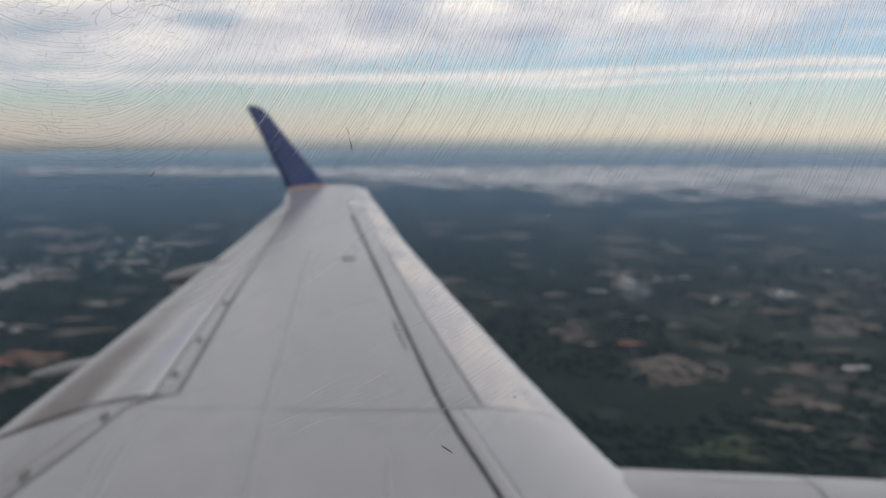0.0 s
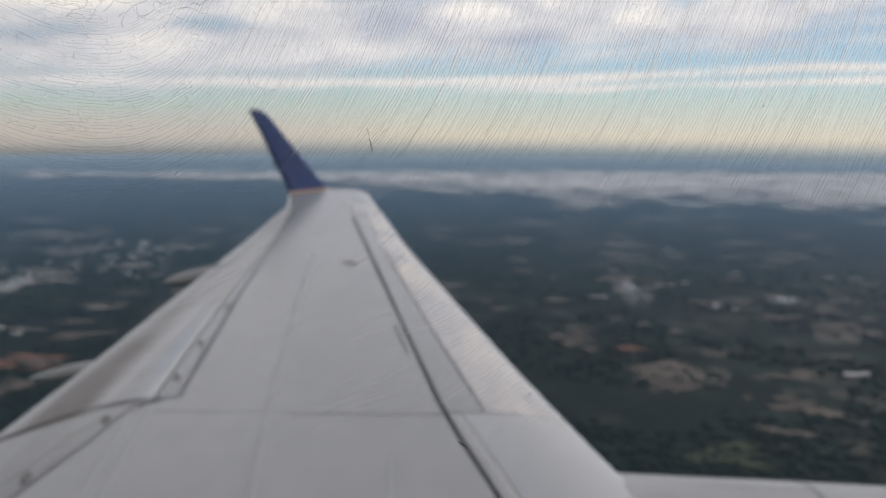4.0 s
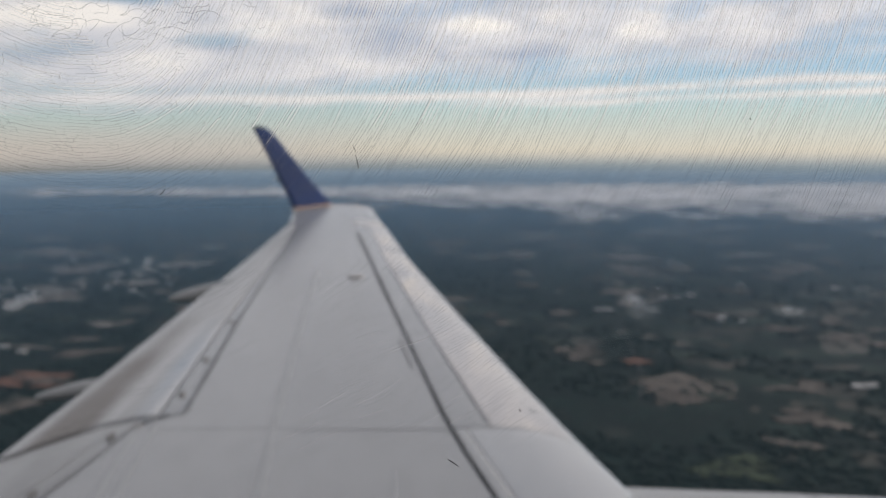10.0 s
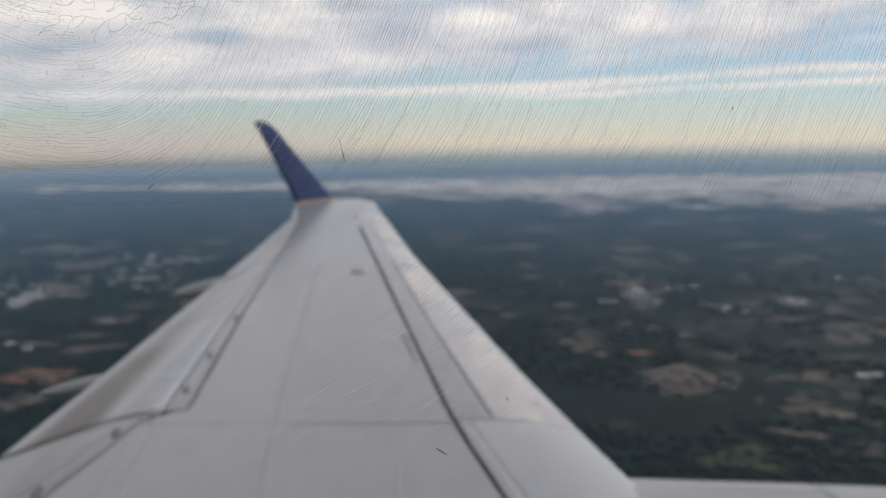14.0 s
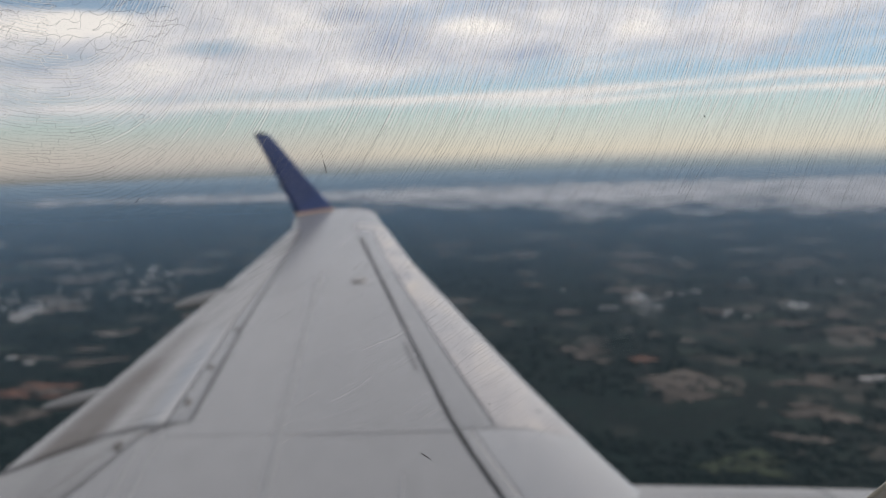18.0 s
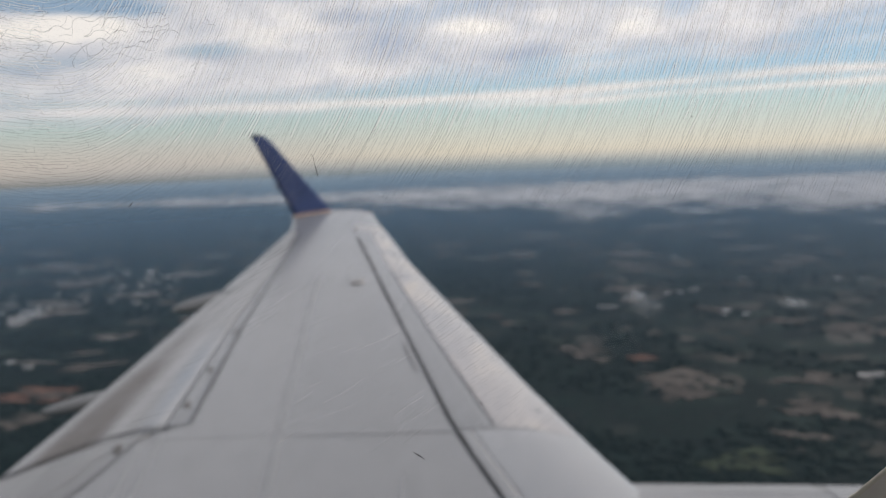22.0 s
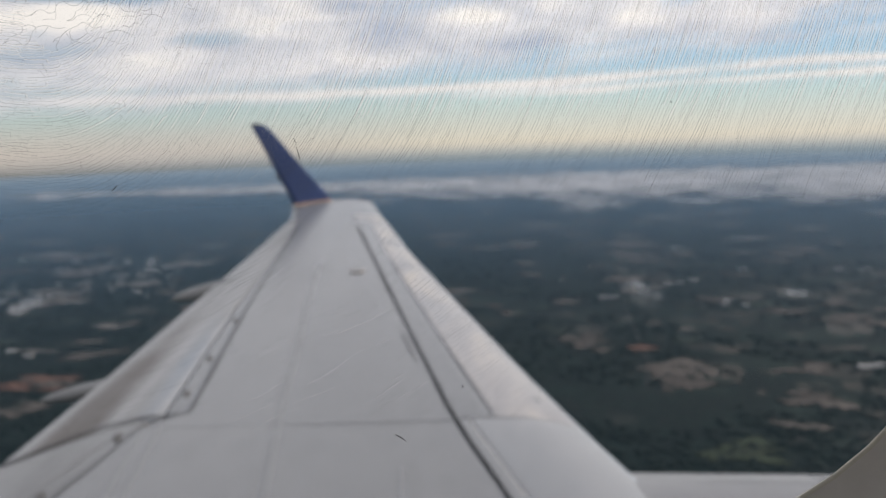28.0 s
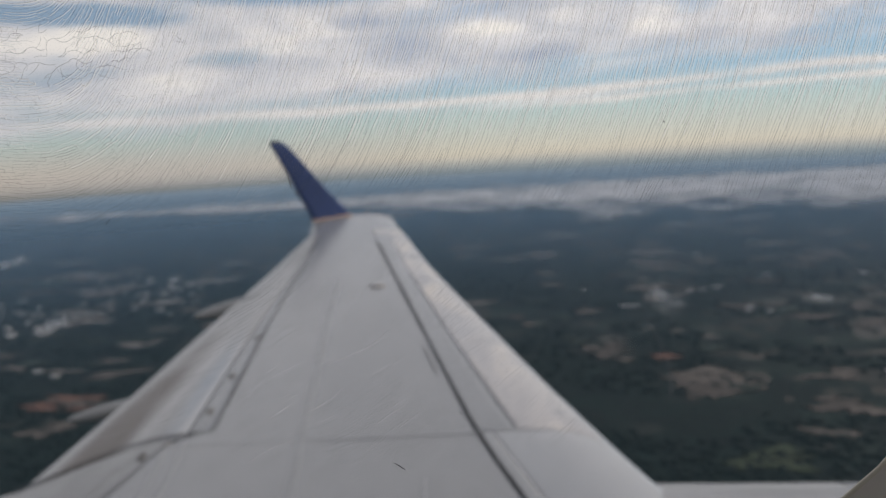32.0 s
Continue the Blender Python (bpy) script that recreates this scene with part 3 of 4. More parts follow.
def build_wing():
    w = tagged(thing("aircraft_wing", (-0.5, 0.3, -1.5)), "pale grey painted airliner wing with dark seams and blue winglet", "wing")
    w.location = (0, 0, 0)
    # dark inner structure below the skin panels
    bm = bmesh.new()
    rows = []
    for y in steps(-0.9, 10.2, 20):
        a, b = lerp_line(TE, y) + 0.16, lerp_line(LE, y) - 0.10
        z = WA + WB * y
        rows.append([bm.verts.new(c) for c in ((a, y, z - 0.085), (b, y, z - 0.085), (b, y, z - 0.2), ((a + b) / 2, y, z - 0.34), (a, y, z - 0.12), (a, y, z - 0.085))])
    grid_faces(bm, rows)
    bmesh.ops.recalc_face_normals(bm, faces=bm.faces)
    part("wing_core", bm, SEAL, w, "dark inner wing structure")
    f = lambda line: (lambda y: lerp_line(line, y))
    spar, slat, le, te = f(SPAR), f(SLAT_LINE), f(LE), f(TE)
    panel("skin_panel", steps(3.46, 9.46, 30), lambda y: lerp_line(HINGE, y) if y > 3.6 else -1.325, spar, WING, w, nx=14, gap=0.001, soft=0.0)
    panel("skin_panel", steps(-0.9, 3.46, 20), lambda y: lerp_line(HINGE_IN, y), spar, WING, w, nx=14, gap=0.001, soft=0.0)
    panel("slat_track_panel", steps(3.5, 8.9, 24), spar, slat, WING, w, nx=4, gap=0.0015, soft=0.001)
    panel("slat", steps(3.5, 8.9, 24), slat, le, SLAT, w, nx=12, gap=0.0015, soft=0.002, label="bare metal leading edge slat with painted warm reflections")
    panel("leading_edge", steps(-0.9, 3.5, 18), lambda y: spar(y) + 0.075, le, NOSE, w, nx=10, gap=0.0015, soft=0.001, label="inboard leading edge skin")
    panel("track_strip", steps(-0.9, 3.5, 18), spar, lambda y: spar(y) + 0.075, WING, w, nx=3, gap=0.0025, soft=0.002)
    panel("leading_edge", steps(8.9, 9.46, 4), spar, le, SLAT, w, nx=8, gap=0.005)
    panel("hinge_strip", steps(3.60, 9.3, 22), lambda y: lerp_line(HINGE, y) - 0.10 * max(0.0, 1 - (y - 3.6) / 5.5) - 0.012, f(HINGE), WING, w, nx=3, gap=0.004, droop=0.003)
    panel("aileron", steps(3.60, 9.3, 24), te, lambda y: lerp_line(HINGE, y) - 0.10 * max(0.0, 1 - (y - 3.6) / 5.5) - 0.012, AILERON, w, nx=10, gap=0.006, thick=0.035, droop=0.004, slant=lambda x, y: -0.30 * max(0.0, (-1.22 - x) / 0.55) ** 1.6 * max(0.0, 1 - (y - 3.6) / 0.9), label="aileron with streaked worn paint")
    panel("flap", steps(-0.9, 3.598, 18), lambda y: lerp_line(HINGE_IN, y) - 0.80, lambda y: lerp_line(HINGE_IN, y) - 0.0, INNER, w, nx=10, gap=0.003, thick=0.035, droop=0.005, slant=lambda x, y: -0.30 * max(0.0, (-1.22 - x) / 0.55) ** 1.6 * max(0.0, 1 - (3.58 - y) / 0.9) if x > -1.85 else -0.33 * max(0.0, 1 - (3.58 - y) / 0.9), label="inboard flap in pale grey paint")
    # tip
    tipl = [(9.3, -1.715), (9.7, -1.75), (10.2, -1.83), (10.5, -1.87), (10.7, -1.86), (10.75, -1.80)]
    tipr = [(9.3, -0.625), (9.9, -0.735), (10.28, -0.80), (10.6, -0.85), (10.75, -0.875)]
    panel("tip_fairing", [9.3 + 1.45 * i / 12 for i in range(13)], f(tipl), f(tipr), WING, w, nx=10, gap=0.004, thick=0.06)
    # seals and marks
    groove("seal", [(lerp_line(SPAR, y), y) for y in steps(0.4, 8.5, 20)], 0.030, SEAL, w, label="dark rubber seal")
    groove("seal", [(lerp_line(SLAT_LINE, y), y) for y in steps(3.55, 6.9, 12)], 0.014, GREY, w)
    groove("seal", [(lerp_line(HINGE, y), y) for y in steps(3.62, 9.3, 16)], 0.017, DULL, w)
    groove("seal", [(lerp_line(HINGE_IN, y), y) for y in steps(0.4, 3.55, 8)], 0.018, GREY, w)
    groove("seal", [(-1.88, 3.24), (-1.74, 3.34), (-1.53, 3.52), (-1.34, 3.60), (-1.15, 3.62)], 0.018, DULL, w)
    groove("seal", [(-0.60, 3.44), (-0.33, 3.46), (0.04, 3.48), (0.21, 3.51), (0.50, 3.49)], 0.014, FAINT, w)
    groove("seal", [(-1.0, 6.7), (-0.91, 5.54), (-0.80, 4.36), (-0.72, 3.46), (-0.65, 2.84), (-0.42, 0.6)], 0.048, FAINT, w, lift=0.0012)
    groove("seal", [(-0.165, 3.05), (-0.15, 2.72)], 0.012, FAINT, w, lift=0.0012)
    groove("seal", [(-1.30, 3.42), (-1.228, 2.84), (-1.14, 2.2)], 0.020, FAINT, w, lift=0.0012)
    groove("seal", [(-1.235, 3.5), (-1.164, 2.9), (-1.08, 2.2)], 0.020, FAINT, w, lift=0.0012)
    groove("seal", [(-1.40, 3.46), (-1.49, 3.1), (-1.58, 2.75)], 0.010, FAINT, w, lift=0.0012)
    # added strip that draws the nose's bright reflection
    groove("nose_strip", [(lerp_line(LE, y) - 0.012, y) for y in steps(0.4, 9.2, 24)], 0.018, RIM, w, lift=0.0015, label="pale strip added as a sky highlight along the nose")
    groove("tip_stripe", [(-1.36, 10.70), (-1.1, 10.71), (-0.87, 10.70)], 0.035, ORANGE, w, label="thin orange stripe along the tip edge")
    groove("walk_mark", [(-0.235, 4.77), (-0.145, 4.27)], 0.022, GREY, w, label="short grey painted mark")
    bm = bmesh.new()
    blob(bm, (-0.66, 6.44, skin_z(-0.66, 6.44) + 0.002), (0.065, 0.085, 0.012), sub=2)
    part("fuel_cap", bm, SOOT, w, "small round brown fuel cap", smooth=True)
    for x, y in ((-1.31, 5.15), (-1.269, 4.41), (-1.24, 3.89), (-1.40, 7.2), (-1.345, 6.1), (-1.39, 3.40), (-1.483, 2.89)):
        bm = bmesh.new()
        blob(bm, (x, y, skin_z(x, y) - 0.003), (0.019, 0.06, 0.004), turn=Euler((0, 0, 0.25)), sub=2)
        part("hinge_cover", bm, RUST, w, "small dark hinge cover", smooth=True)
    # canoe fairings under the trailing edge
    for (x0, y0, z0), (x1, y1, z1), r in (((-1.74, 4.28, -1.292), (-2.11, 4.2, -1.345), 0.044), ((-1.55, 6.45, -1.155), (-2.12, 6.4, -1.245), 0.075), ((-1.6, 2.2, -1.42), (-2.9, 2.15, -1.52), 0.08)):
        bm = bmesh.new()
        a, b = Vector((x0, y0, z0)), Vector((x1, y1, z1))
        d = b - a
        n = 18
        rows = []
        for i in range(n + 1):
            u = i / n
            rad = r * max(0.04, (1 - u ** 2.6) ** 0.6) * (0.75 + 0.25 * min(1, u * 4))
            c = a + d * u
            rows.append([bm.verts.new((c.x, c.y + math.cos(q) * rad * 1.1, c.z + math.sin(q) * rad)) for q in [2 * math.pi * k / 14 for k in range(15)]])
        grid_faces(bm, rows)
        bmesh.ops.remove_doubles(bm, verts=bm.verts, dist=0.0005)
        bmesh.ops.recalc_face_normals(bm, faces=bm.faces)
        part("flap_fairing", bm, FAIR, w, "canoe-shaped flap track fairing", smooth=True)
    # winglet: swept blade that leans outwards, with a blended root
    lead = [(-1.35, -0.86), (-1.41, -0.81), (-1.575, -0.63), (-1.77, -0.41), (-1.985, -0.15), (-2.165, 0.06), (-2.26, 0.135), (-2.35, 0.165)]
    trail = [(-1.90, -0.90), (-1.905, -0.87), (-1.98, -0.71), (-2.09, -0.52), (-2.225, -0.25), (-2.345, -0.03), (-2.43, 0.105), (-2.46, 0.16)]
    foil = [(0, 0), (0.03, 0.45), (0.12, 0.85), (0.3, 1.0), (0.55, 0.8), (0.8, 0.4), (1, 0.03), (0.8, -0.3), (0.55, -0.6), (0.3, -0.8), (0.12, -0.7), (0.03, -0.4)]

    def blade(i0, i1, grow):
        bm = bmesh.new()
        rows = []
        for i in range(i0 * 3, i1 * 3 + 1):
            k, fr = divmod(i, 3)
            fr /= 3
            k2 = min(k + 1, len(lead) - 1)
            lx, lz = [lead[k][j] + (lead[k2][j] - lead[k][j]) * fr for j in (0, 1)]
            tx, tz = [trail[k][j] + (trail[k2][j] - trail[k][j]) * fr for j in (0, 1)]
            u = i / (3 * (len(lead) - 1))
            yc = 10.62 + 0.36 * u
            th = (0.036 * (1 - 0.7 * u)) + grow
            rows.append([bm.verts.new((lx + (tx - lx) * c, yc + s * th, lz + (tz - lz) * c)) for c, s in foil + foil[:1]])
        grid_faces(bm, rows)
        bm.faces.new(rows[-1][:-1])
        bmesh.ops.remove_doubles(bm, verts=bm.verts, dist=0.0003)
        bmesh.ops.recalc_face_normals(bm, faces=bm.faces)
        return bm

    part("winglet_tip", blade(6, 7, 0.001), NAVY, w, "dark worn cap on the winglet tip", smooth=True)
    wl = part("winglet", blade(1, 6, 0.0), BLUE, w, "deep blue swept winglet", smooth=True)
    part("winglet_root", blade(0, 1, 0.004), ORANGE, w, "thin orange stripe at the winglet root", smooth=True)
    bm = bmesh.new()
    blob(bm, (-2.10, 10.78, -0.52), (0.015, 0.02, 0.05), sub=1)
    part("tail_light", bm, GREY, wl, "small grey lens", smooth=True)
    return w


build_wing()

# ---- engine nacelle ----


def build_nacelle():
    n = tagged(thing("engine_nacelle", (0.4, 2.7, -2.0)), "white engine nacelle with panel seams ahead of the wing", "engine")
    turn = Matrix.Translation((0.4, 2.94, -2.08)) @ Matrix.Rotation(radians(-3.4), 4, "Z")
    n.matrix_world = turn

    def barrel(x0, x1, r0, r1, k=8):
        bm = bmesh.new()
        rows = []
        for i in range(k + 1):
            u = i / k
            r = r0 + (r1 - r0) * u
            ring = [bm.verts.new((x0 + (x1 - x0) * u, math.sin(q) * r, math.cos(q) * r)) for q in [2 * math.pi * j / 72 for j in range(72)]]
            rows.append(ring + ring[:1])
        grid_faces(bm, rows)
        bmesh.ops.recalc_face_normals(bm, faces=bm.faces)
        return bm

    part("cowl", barrel(0.05, 1.03, 0.757, 0.750), NAC, n, smooth=True)
    part("cowl", barrel(1.042, 2.35, 0.749, 0.732), NAC, n, smooth=True)
    part("cowl_seam", barrel(1.026, 1.046, 0.7455, 0.7455, 1), GREY, n, "grey cowl joint", smooth=True)
    part("cowl_inner", barrel(0.05, 2.5, 0.70, 0.70, 2), SEAL, n, smooth=True)
    bm = bmesh.new()
    rows = []
    for i in range(13):
        a = math.pi * i / 12
        x, r = 2.36 + math.sin(a) * 0.16, 0.7325 - (1 - math.cos(a)) * 0.05
        ring = [bm.verts.new((x, math.sin(q) * r, math.cos(q) * r)) for q in [2 * math.pi * j / 72 for j in range(72)]]
        rows.append(ring + ring[:1])
    grid_faces(bm, rows)
    bmesh.ops.recalc_face_normals(bm, faces=bm.faces)
    part("intake_lip", bm, SLAT, n, "bare metal intake lip", smooth=True)
    bm = bmesh.new()
    for q in (0.10, 0.34):
        rows = [[bm.verts.new((x, math.sin(q + d) * 0.7535, math.cos(q + d) * 0.7535)) for d in (-0.004, 0.004)] for x in steps(0.1, 1.02, 6)]
        grid_faces(bm, rows)
    part("cowl_line", bm, GREY, n)


build_nacelle()

# ---- cabin window and wall ----


def rounded(hw_l, hw_r, top, bottom, r, n=12):
    """Outline of a window opening in x, z, anticlockwise from the lower right."""
    pts = []
    for cx, cz, a0 in ((hw_r - r, bottom + r, -90), (hw_r - r, top - r, 0), (hw_l + r, top - r, 90), (hw_l + r, bottom + r, 180)):
        for i in range(n + 1):
            a = radians(a0 + 90 * i / n)
            pts.append((cx + math.cos(a) * r, cz + math.sin(a) * r))
    return pts


def ring_mesh(profile):
    """Bridges window outlines: (y, grow) pairs from outside to inside."""
    bm = bmesh.new()
    rows = []
    for y, g in profile:
        o = rounded(-0.142 - g, 0.1243 + g, 0.205 + g, -0.0920 - g, 0.0745 + g)
        ring = [bm.verts.new((x, y, z)) for x, z in o]
        rows.append(ring + ring[:1])
    grid_faces(bm, rows)
    bmesh.ops.recalc_face_normals(bm, faces=bm.faces)
    return bm


def build_window():
    w = tagged(thing("window_1", (0, 0.165, -0.1)), "oval cabin window with crazed and scratched acrylic pane", "window", kind="structure")
    w.location = (0, 0, 0)
    bm = bmesh.new()
    o = rounded(-0.147, 0.1316, 0.21, -0.0980, 0.074)
    for y in (0.1662, 0.1692):
        bm.faces.new([bm.verts.new((x, y, z)) for x, z in o])
    bm.verts.ensure_lookup_table()
    k = len(o)
    for i in range(k):
        j = (i + 1) % k
        bm.faces.new((bm.verts[i], bm.verts[j], bm.verts[k + j], bm.verts[k + i]))
    bmesh.ops.recalc_face_normals(bm, faces=bm.faces)
    pane = part("pane", bm, PANE, w, "hazy acrylic pane with fine crazing")
    part("gasket", ring_mesh([(0.1655, 0.0), (0.1653, -0.0002), (0.1649, -0.0001), (0.1643, 0.0005)]), GASKET, w, "pale yellowish window seal", smooth=True)
    part("reveal", ring_mesh([(0.1643, 0.0004), (0.160, 0.004), (0.150, 0.010), (0.135, 0.018), (0.115, 0.028), (0.1005, 0.040)]), PLASTIC, w, "moulded grey plastic window surround", smooth=True)

    # crazing: fine cracks that sweep round a hub near the upper left of the pane
    rnd = random.Random(7)
    S = 0.000112  # one fine step on the pane
    HX, HZ = -0.0670, 0.0240

    # run of the cracks, in degrees, across the pane in millimetres
    RUN = [(-110, -34), (-88, -18), (-71, 0), (-60, 26), (-50, 52), (-38, 63), (-10, 66.5), (25, 68.5), (80, 71), (140, 73)]

    def flow(x, z):
        # the cracks bend round the hub more tightly higher up
        base = lerp_line(RUN, (x + 0.071) * (1 + 45 * min(0.02, max(0.0, z - 0.008))) * 1000 - 71)
        low = min(1.0, max(0.0, (0.0095 - z) / 0.050))
        side = min(1.0, max(0.15, 0.85 - x * 9.0))
        sway = noise.noise((x * 90, z * 90, 4.0)) * (0.05 + 0.30 * low)
        return radians(base * (1.0 - 0.63 * low * side)) + sway

    def ribbon(bm, pts, w):
        rows = []
        for i, (x, z) in enumerate(pts):
            a, b = pts[max(0, i - 1)], pts[min(len(pts) - 1, i + 1)]
            d = Vector((b[0] - a[0], b[1] - a[1]))
            d = d.normalized() if d.length else Vector((1, 0))
            e = w * (0.55 if i in (0, len(pts) - 1) else 1.0) / 2
            rows.append([bm.verts.new((x - d.y * e, 0.1659, z + d.x * e)), bm.verts.new((x + d.y * e, 0.1659, z - d.x * e))])
        grid_faces(bm, rows)

    dark, pale = bmesh.new(), bmesh.new()
    taken = {}
    CELL = 0.0009

    def clear_of(x, z, gap, own):
        i, j = int(x // CELL), int(z // CELL)
        for a in (i - 1, i, i + 1):
            for b in (j - 1, j, j + 1):
                for qx, qz, who in taken.get((a, b), ()):
                    if who != own and (qx - x) ** 2 + (qz - z) ** 2 < gap * gap:
                        return False
        return True

    def density(x, z):
        keep = 1.0
        if z < -0.006:  # fewer cracks low on the pane
            keep = max(0.0, 1.0 - (-0.006 - z) / 0.068)
            if x > 0.016:
                keep *= 0.40
            if x < -0.032 and z < -0.020:
                keep *= 0.12
        if math.hypot(x - HX, z - HZ) < 0.006:
            keep = 0.0
        return keep

    STEP = 0.0006
    seeds = [(-0.122 + 0.0006 * i, -0.062 + 0.0006 * j) for i in range(400) for j in range(214)]
    rnd.shuffle(seeds)
    for own, (x, z) in enumerate(seeds):
        keep = density(x, z)
        near_hub = x < -0.045 and z > -0.012
        gap = 0.00056 if near_hub else 0.00049 if z > -0.006 else 0.00056
        gap *= rnd.uniform(0.8, 1.05)
        if rnd.random() > keep or not clear_of(x, z, gap, -1):
            continue
        most = rnd.uniform(40, 120) if z < -0.01 else rnd.uniform(40, 170) if near_hub else rnd.choice((rnd.uniform(60, 160), rnd.uniform(140, 420)))
        off = rnd.gauss(0, 0.016)
        wob = 0.09 if near_hub else 0.042
        sides = []
        for way in (1, -1):
            px, pz, pts = x, z, []
            for k in range(int(most * S / STEP / 2)):
                a = flow(px, pz) + off + rnd.gauss(0, wob)
                px, pz = px + way * math.cos(a) * STEP, pz + way * math.sin(a) * STEP
                if not clear_of(px, pz, gap * 0.7, own) or density(px, pz) <= 0.02:
                    break
                pts.append((px, pz))
            sides.append(pts)
        pts = sides[1][::-1] + [(x, z)] + sides[0]
        if len(pts) < 4:
            continue
        for qx, qz in pts:
            taken.setdefault((int(qx // CELL), int(qz // CELL)), []).append((qx, qz, own))
        if (near_hub and rnd.random() < 0.85) or (-0.045 < x < 0.005 and z > -0.02 and rnd.random() < 0.22):  # the crack hooks over to its neighbour
            px, pz = pts[-1]
            a = flow(px, pz) + rnd.choice((-1.2, 1.2)) + rnd.gauss(0, 0.3)
            pts.append((px + math.cos(a) * 4 * S, pz + math.sin(a) * 4 * S))
            pts.append((px + math.cos(a + .3) * 8 * S, pz + math.sin(a + .3) * 8 * S))
        lw = rnd.choice((rnd.uniform(0.3, 0.5), rnd.uniform(0.4, 0.85))) * S
        if near_hub:
            lw *= 1.15
        elif x > -0.02 and z > -0.006:
            lw *= 1.25
        if z < -0.006:
            lw *= 0.52 + 0.45 * keep
        ribbon(dark, pts, lw)
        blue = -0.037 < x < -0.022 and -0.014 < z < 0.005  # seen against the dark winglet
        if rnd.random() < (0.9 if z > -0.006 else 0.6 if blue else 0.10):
            # white ribbons beside the cracks, painted in for the light they catch
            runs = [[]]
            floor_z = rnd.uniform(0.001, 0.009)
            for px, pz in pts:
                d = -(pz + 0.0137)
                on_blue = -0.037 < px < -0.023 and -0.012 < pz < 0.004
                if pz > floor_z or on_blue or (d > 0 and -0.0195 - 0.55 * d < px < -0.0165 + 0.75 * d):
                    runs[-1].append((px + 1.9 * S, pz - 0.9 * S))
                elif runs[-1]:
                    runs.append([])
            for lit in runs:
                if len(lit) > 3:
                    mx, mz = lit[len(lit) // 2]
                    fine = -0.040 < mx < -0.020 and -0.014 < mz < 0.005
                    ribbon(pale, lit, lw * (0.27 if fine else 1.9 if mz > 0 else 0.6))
    # cross links that make cells round the hub
    nodes = {}
    for i in range(-9, 10):
        for j in range(-5, 6):
            nodes[i, j] = (HX + (i + 0.5 * (j % 2) + rnd.uniform(-.38, .38)) * 25 * S, HZ + (j + rnd.uniform(-.38, .38)) * 14 * S)
    for (i, j), p in nodes.items():
        if math.hypot(i / 7, j / 4) > 1.0:
            continue
        for q in ((i + 1, j), (i + (j % 2), j + 1)):
            if q in nodes and rnd.random() < 0.62:
                e = nodes[q]
                pts = []
                bow = rnd.choice((-1, 1)) * rnd.uniform(0.05, 0.24)
                for k in range(9):
                    u = k / 8
                    b = math.sin(u * math.pi) * bow
                    pts.append((p[0] + (e[0] - p[0]) * u - (e[1] - p[1]) * b, p[1] + (e[1] - p[1]) * u + (e[0] - p[0]) * b))
                ribbon(dark, pts, rnd.uniform(0.7, 1.2) * S)
    for i in range(110):
        x, z = rnd.uniform(-0.11, -0.03), rnd.uniform(-0.008, 0.04)
        pts = [(x, z)]
        d = flow(x, z) + math.pi / 2 + rnd.gauss(0, 0.4)
        step = rnd.uniform(2.0, 4.5) * S
        for k in range(rnd.randint(5, 9)):
            d += rnd.gauss(0, 0.45)
            x, z = x + math.cos(d) * step, z + math.sin(d) * step
            pts.append((x, z))
        ribbon(dark, pts, rnd.uniform(0.5, 0.85) * S)
    tagged(part("crazing", dark, CRAZE, w, "fine dark crazing cracks"), kind="stuff")
    tagged(part("crazing_glint", pale, GLINT, w, "fine white ribbons painted beside the cracks as caught light"), kind="stuff")
    for pts, wd in (([(-0.0196, -0.0010), (-0.0190, -0.0022), (-0.0192, -0.0024)], 1.3), ([(-0.0190, -0.0030), (-0.0187, -0.0042), (-0.0184, -0.0056)], 1.7),
                    ([(-0.0003, -0.0654), (0.0008, -0.0661), (0.0019, -0.0669)], 2.5), ([(-0.0568, -0.0100), (-0.0574, -0.0108), (-0.0579, -0.0111)], 1.7),
                    ([(0.0584, 0.0049), (0.0586, 0.0045)], 3.4), ([(0.0240, -0.0385), (0.0243, -0.0391)], 2.6), ([(0.0143, -0.0546), (0.0146, -0.0551)], 2.6)):
        bm = bmesh.new()
        ribbon(bm, [(x, z) for x, z in pts], wd * S)
        part("scratch", bm, SCRATCH, w, "short dark scratch")
    for i in range(18):
        bm = bmesh.new()
        x, z = (rnd.uniform(0.02, 0.085), rnd.uniform(-0.075, -0.01)) if i % 8 else (rnd.uniform(-0.09, 0.09), rnd.uniform(-0.07, 0.03))
        s = rnd.uniform(0.6, 1.3) * S
        blob(bm, (x, 0.1659, z), (s, 0.00006, s * rnd.uniform(.6, 1.3)), sub=1)
        part("dust_speck", bm, SPECK, w)


build_window()


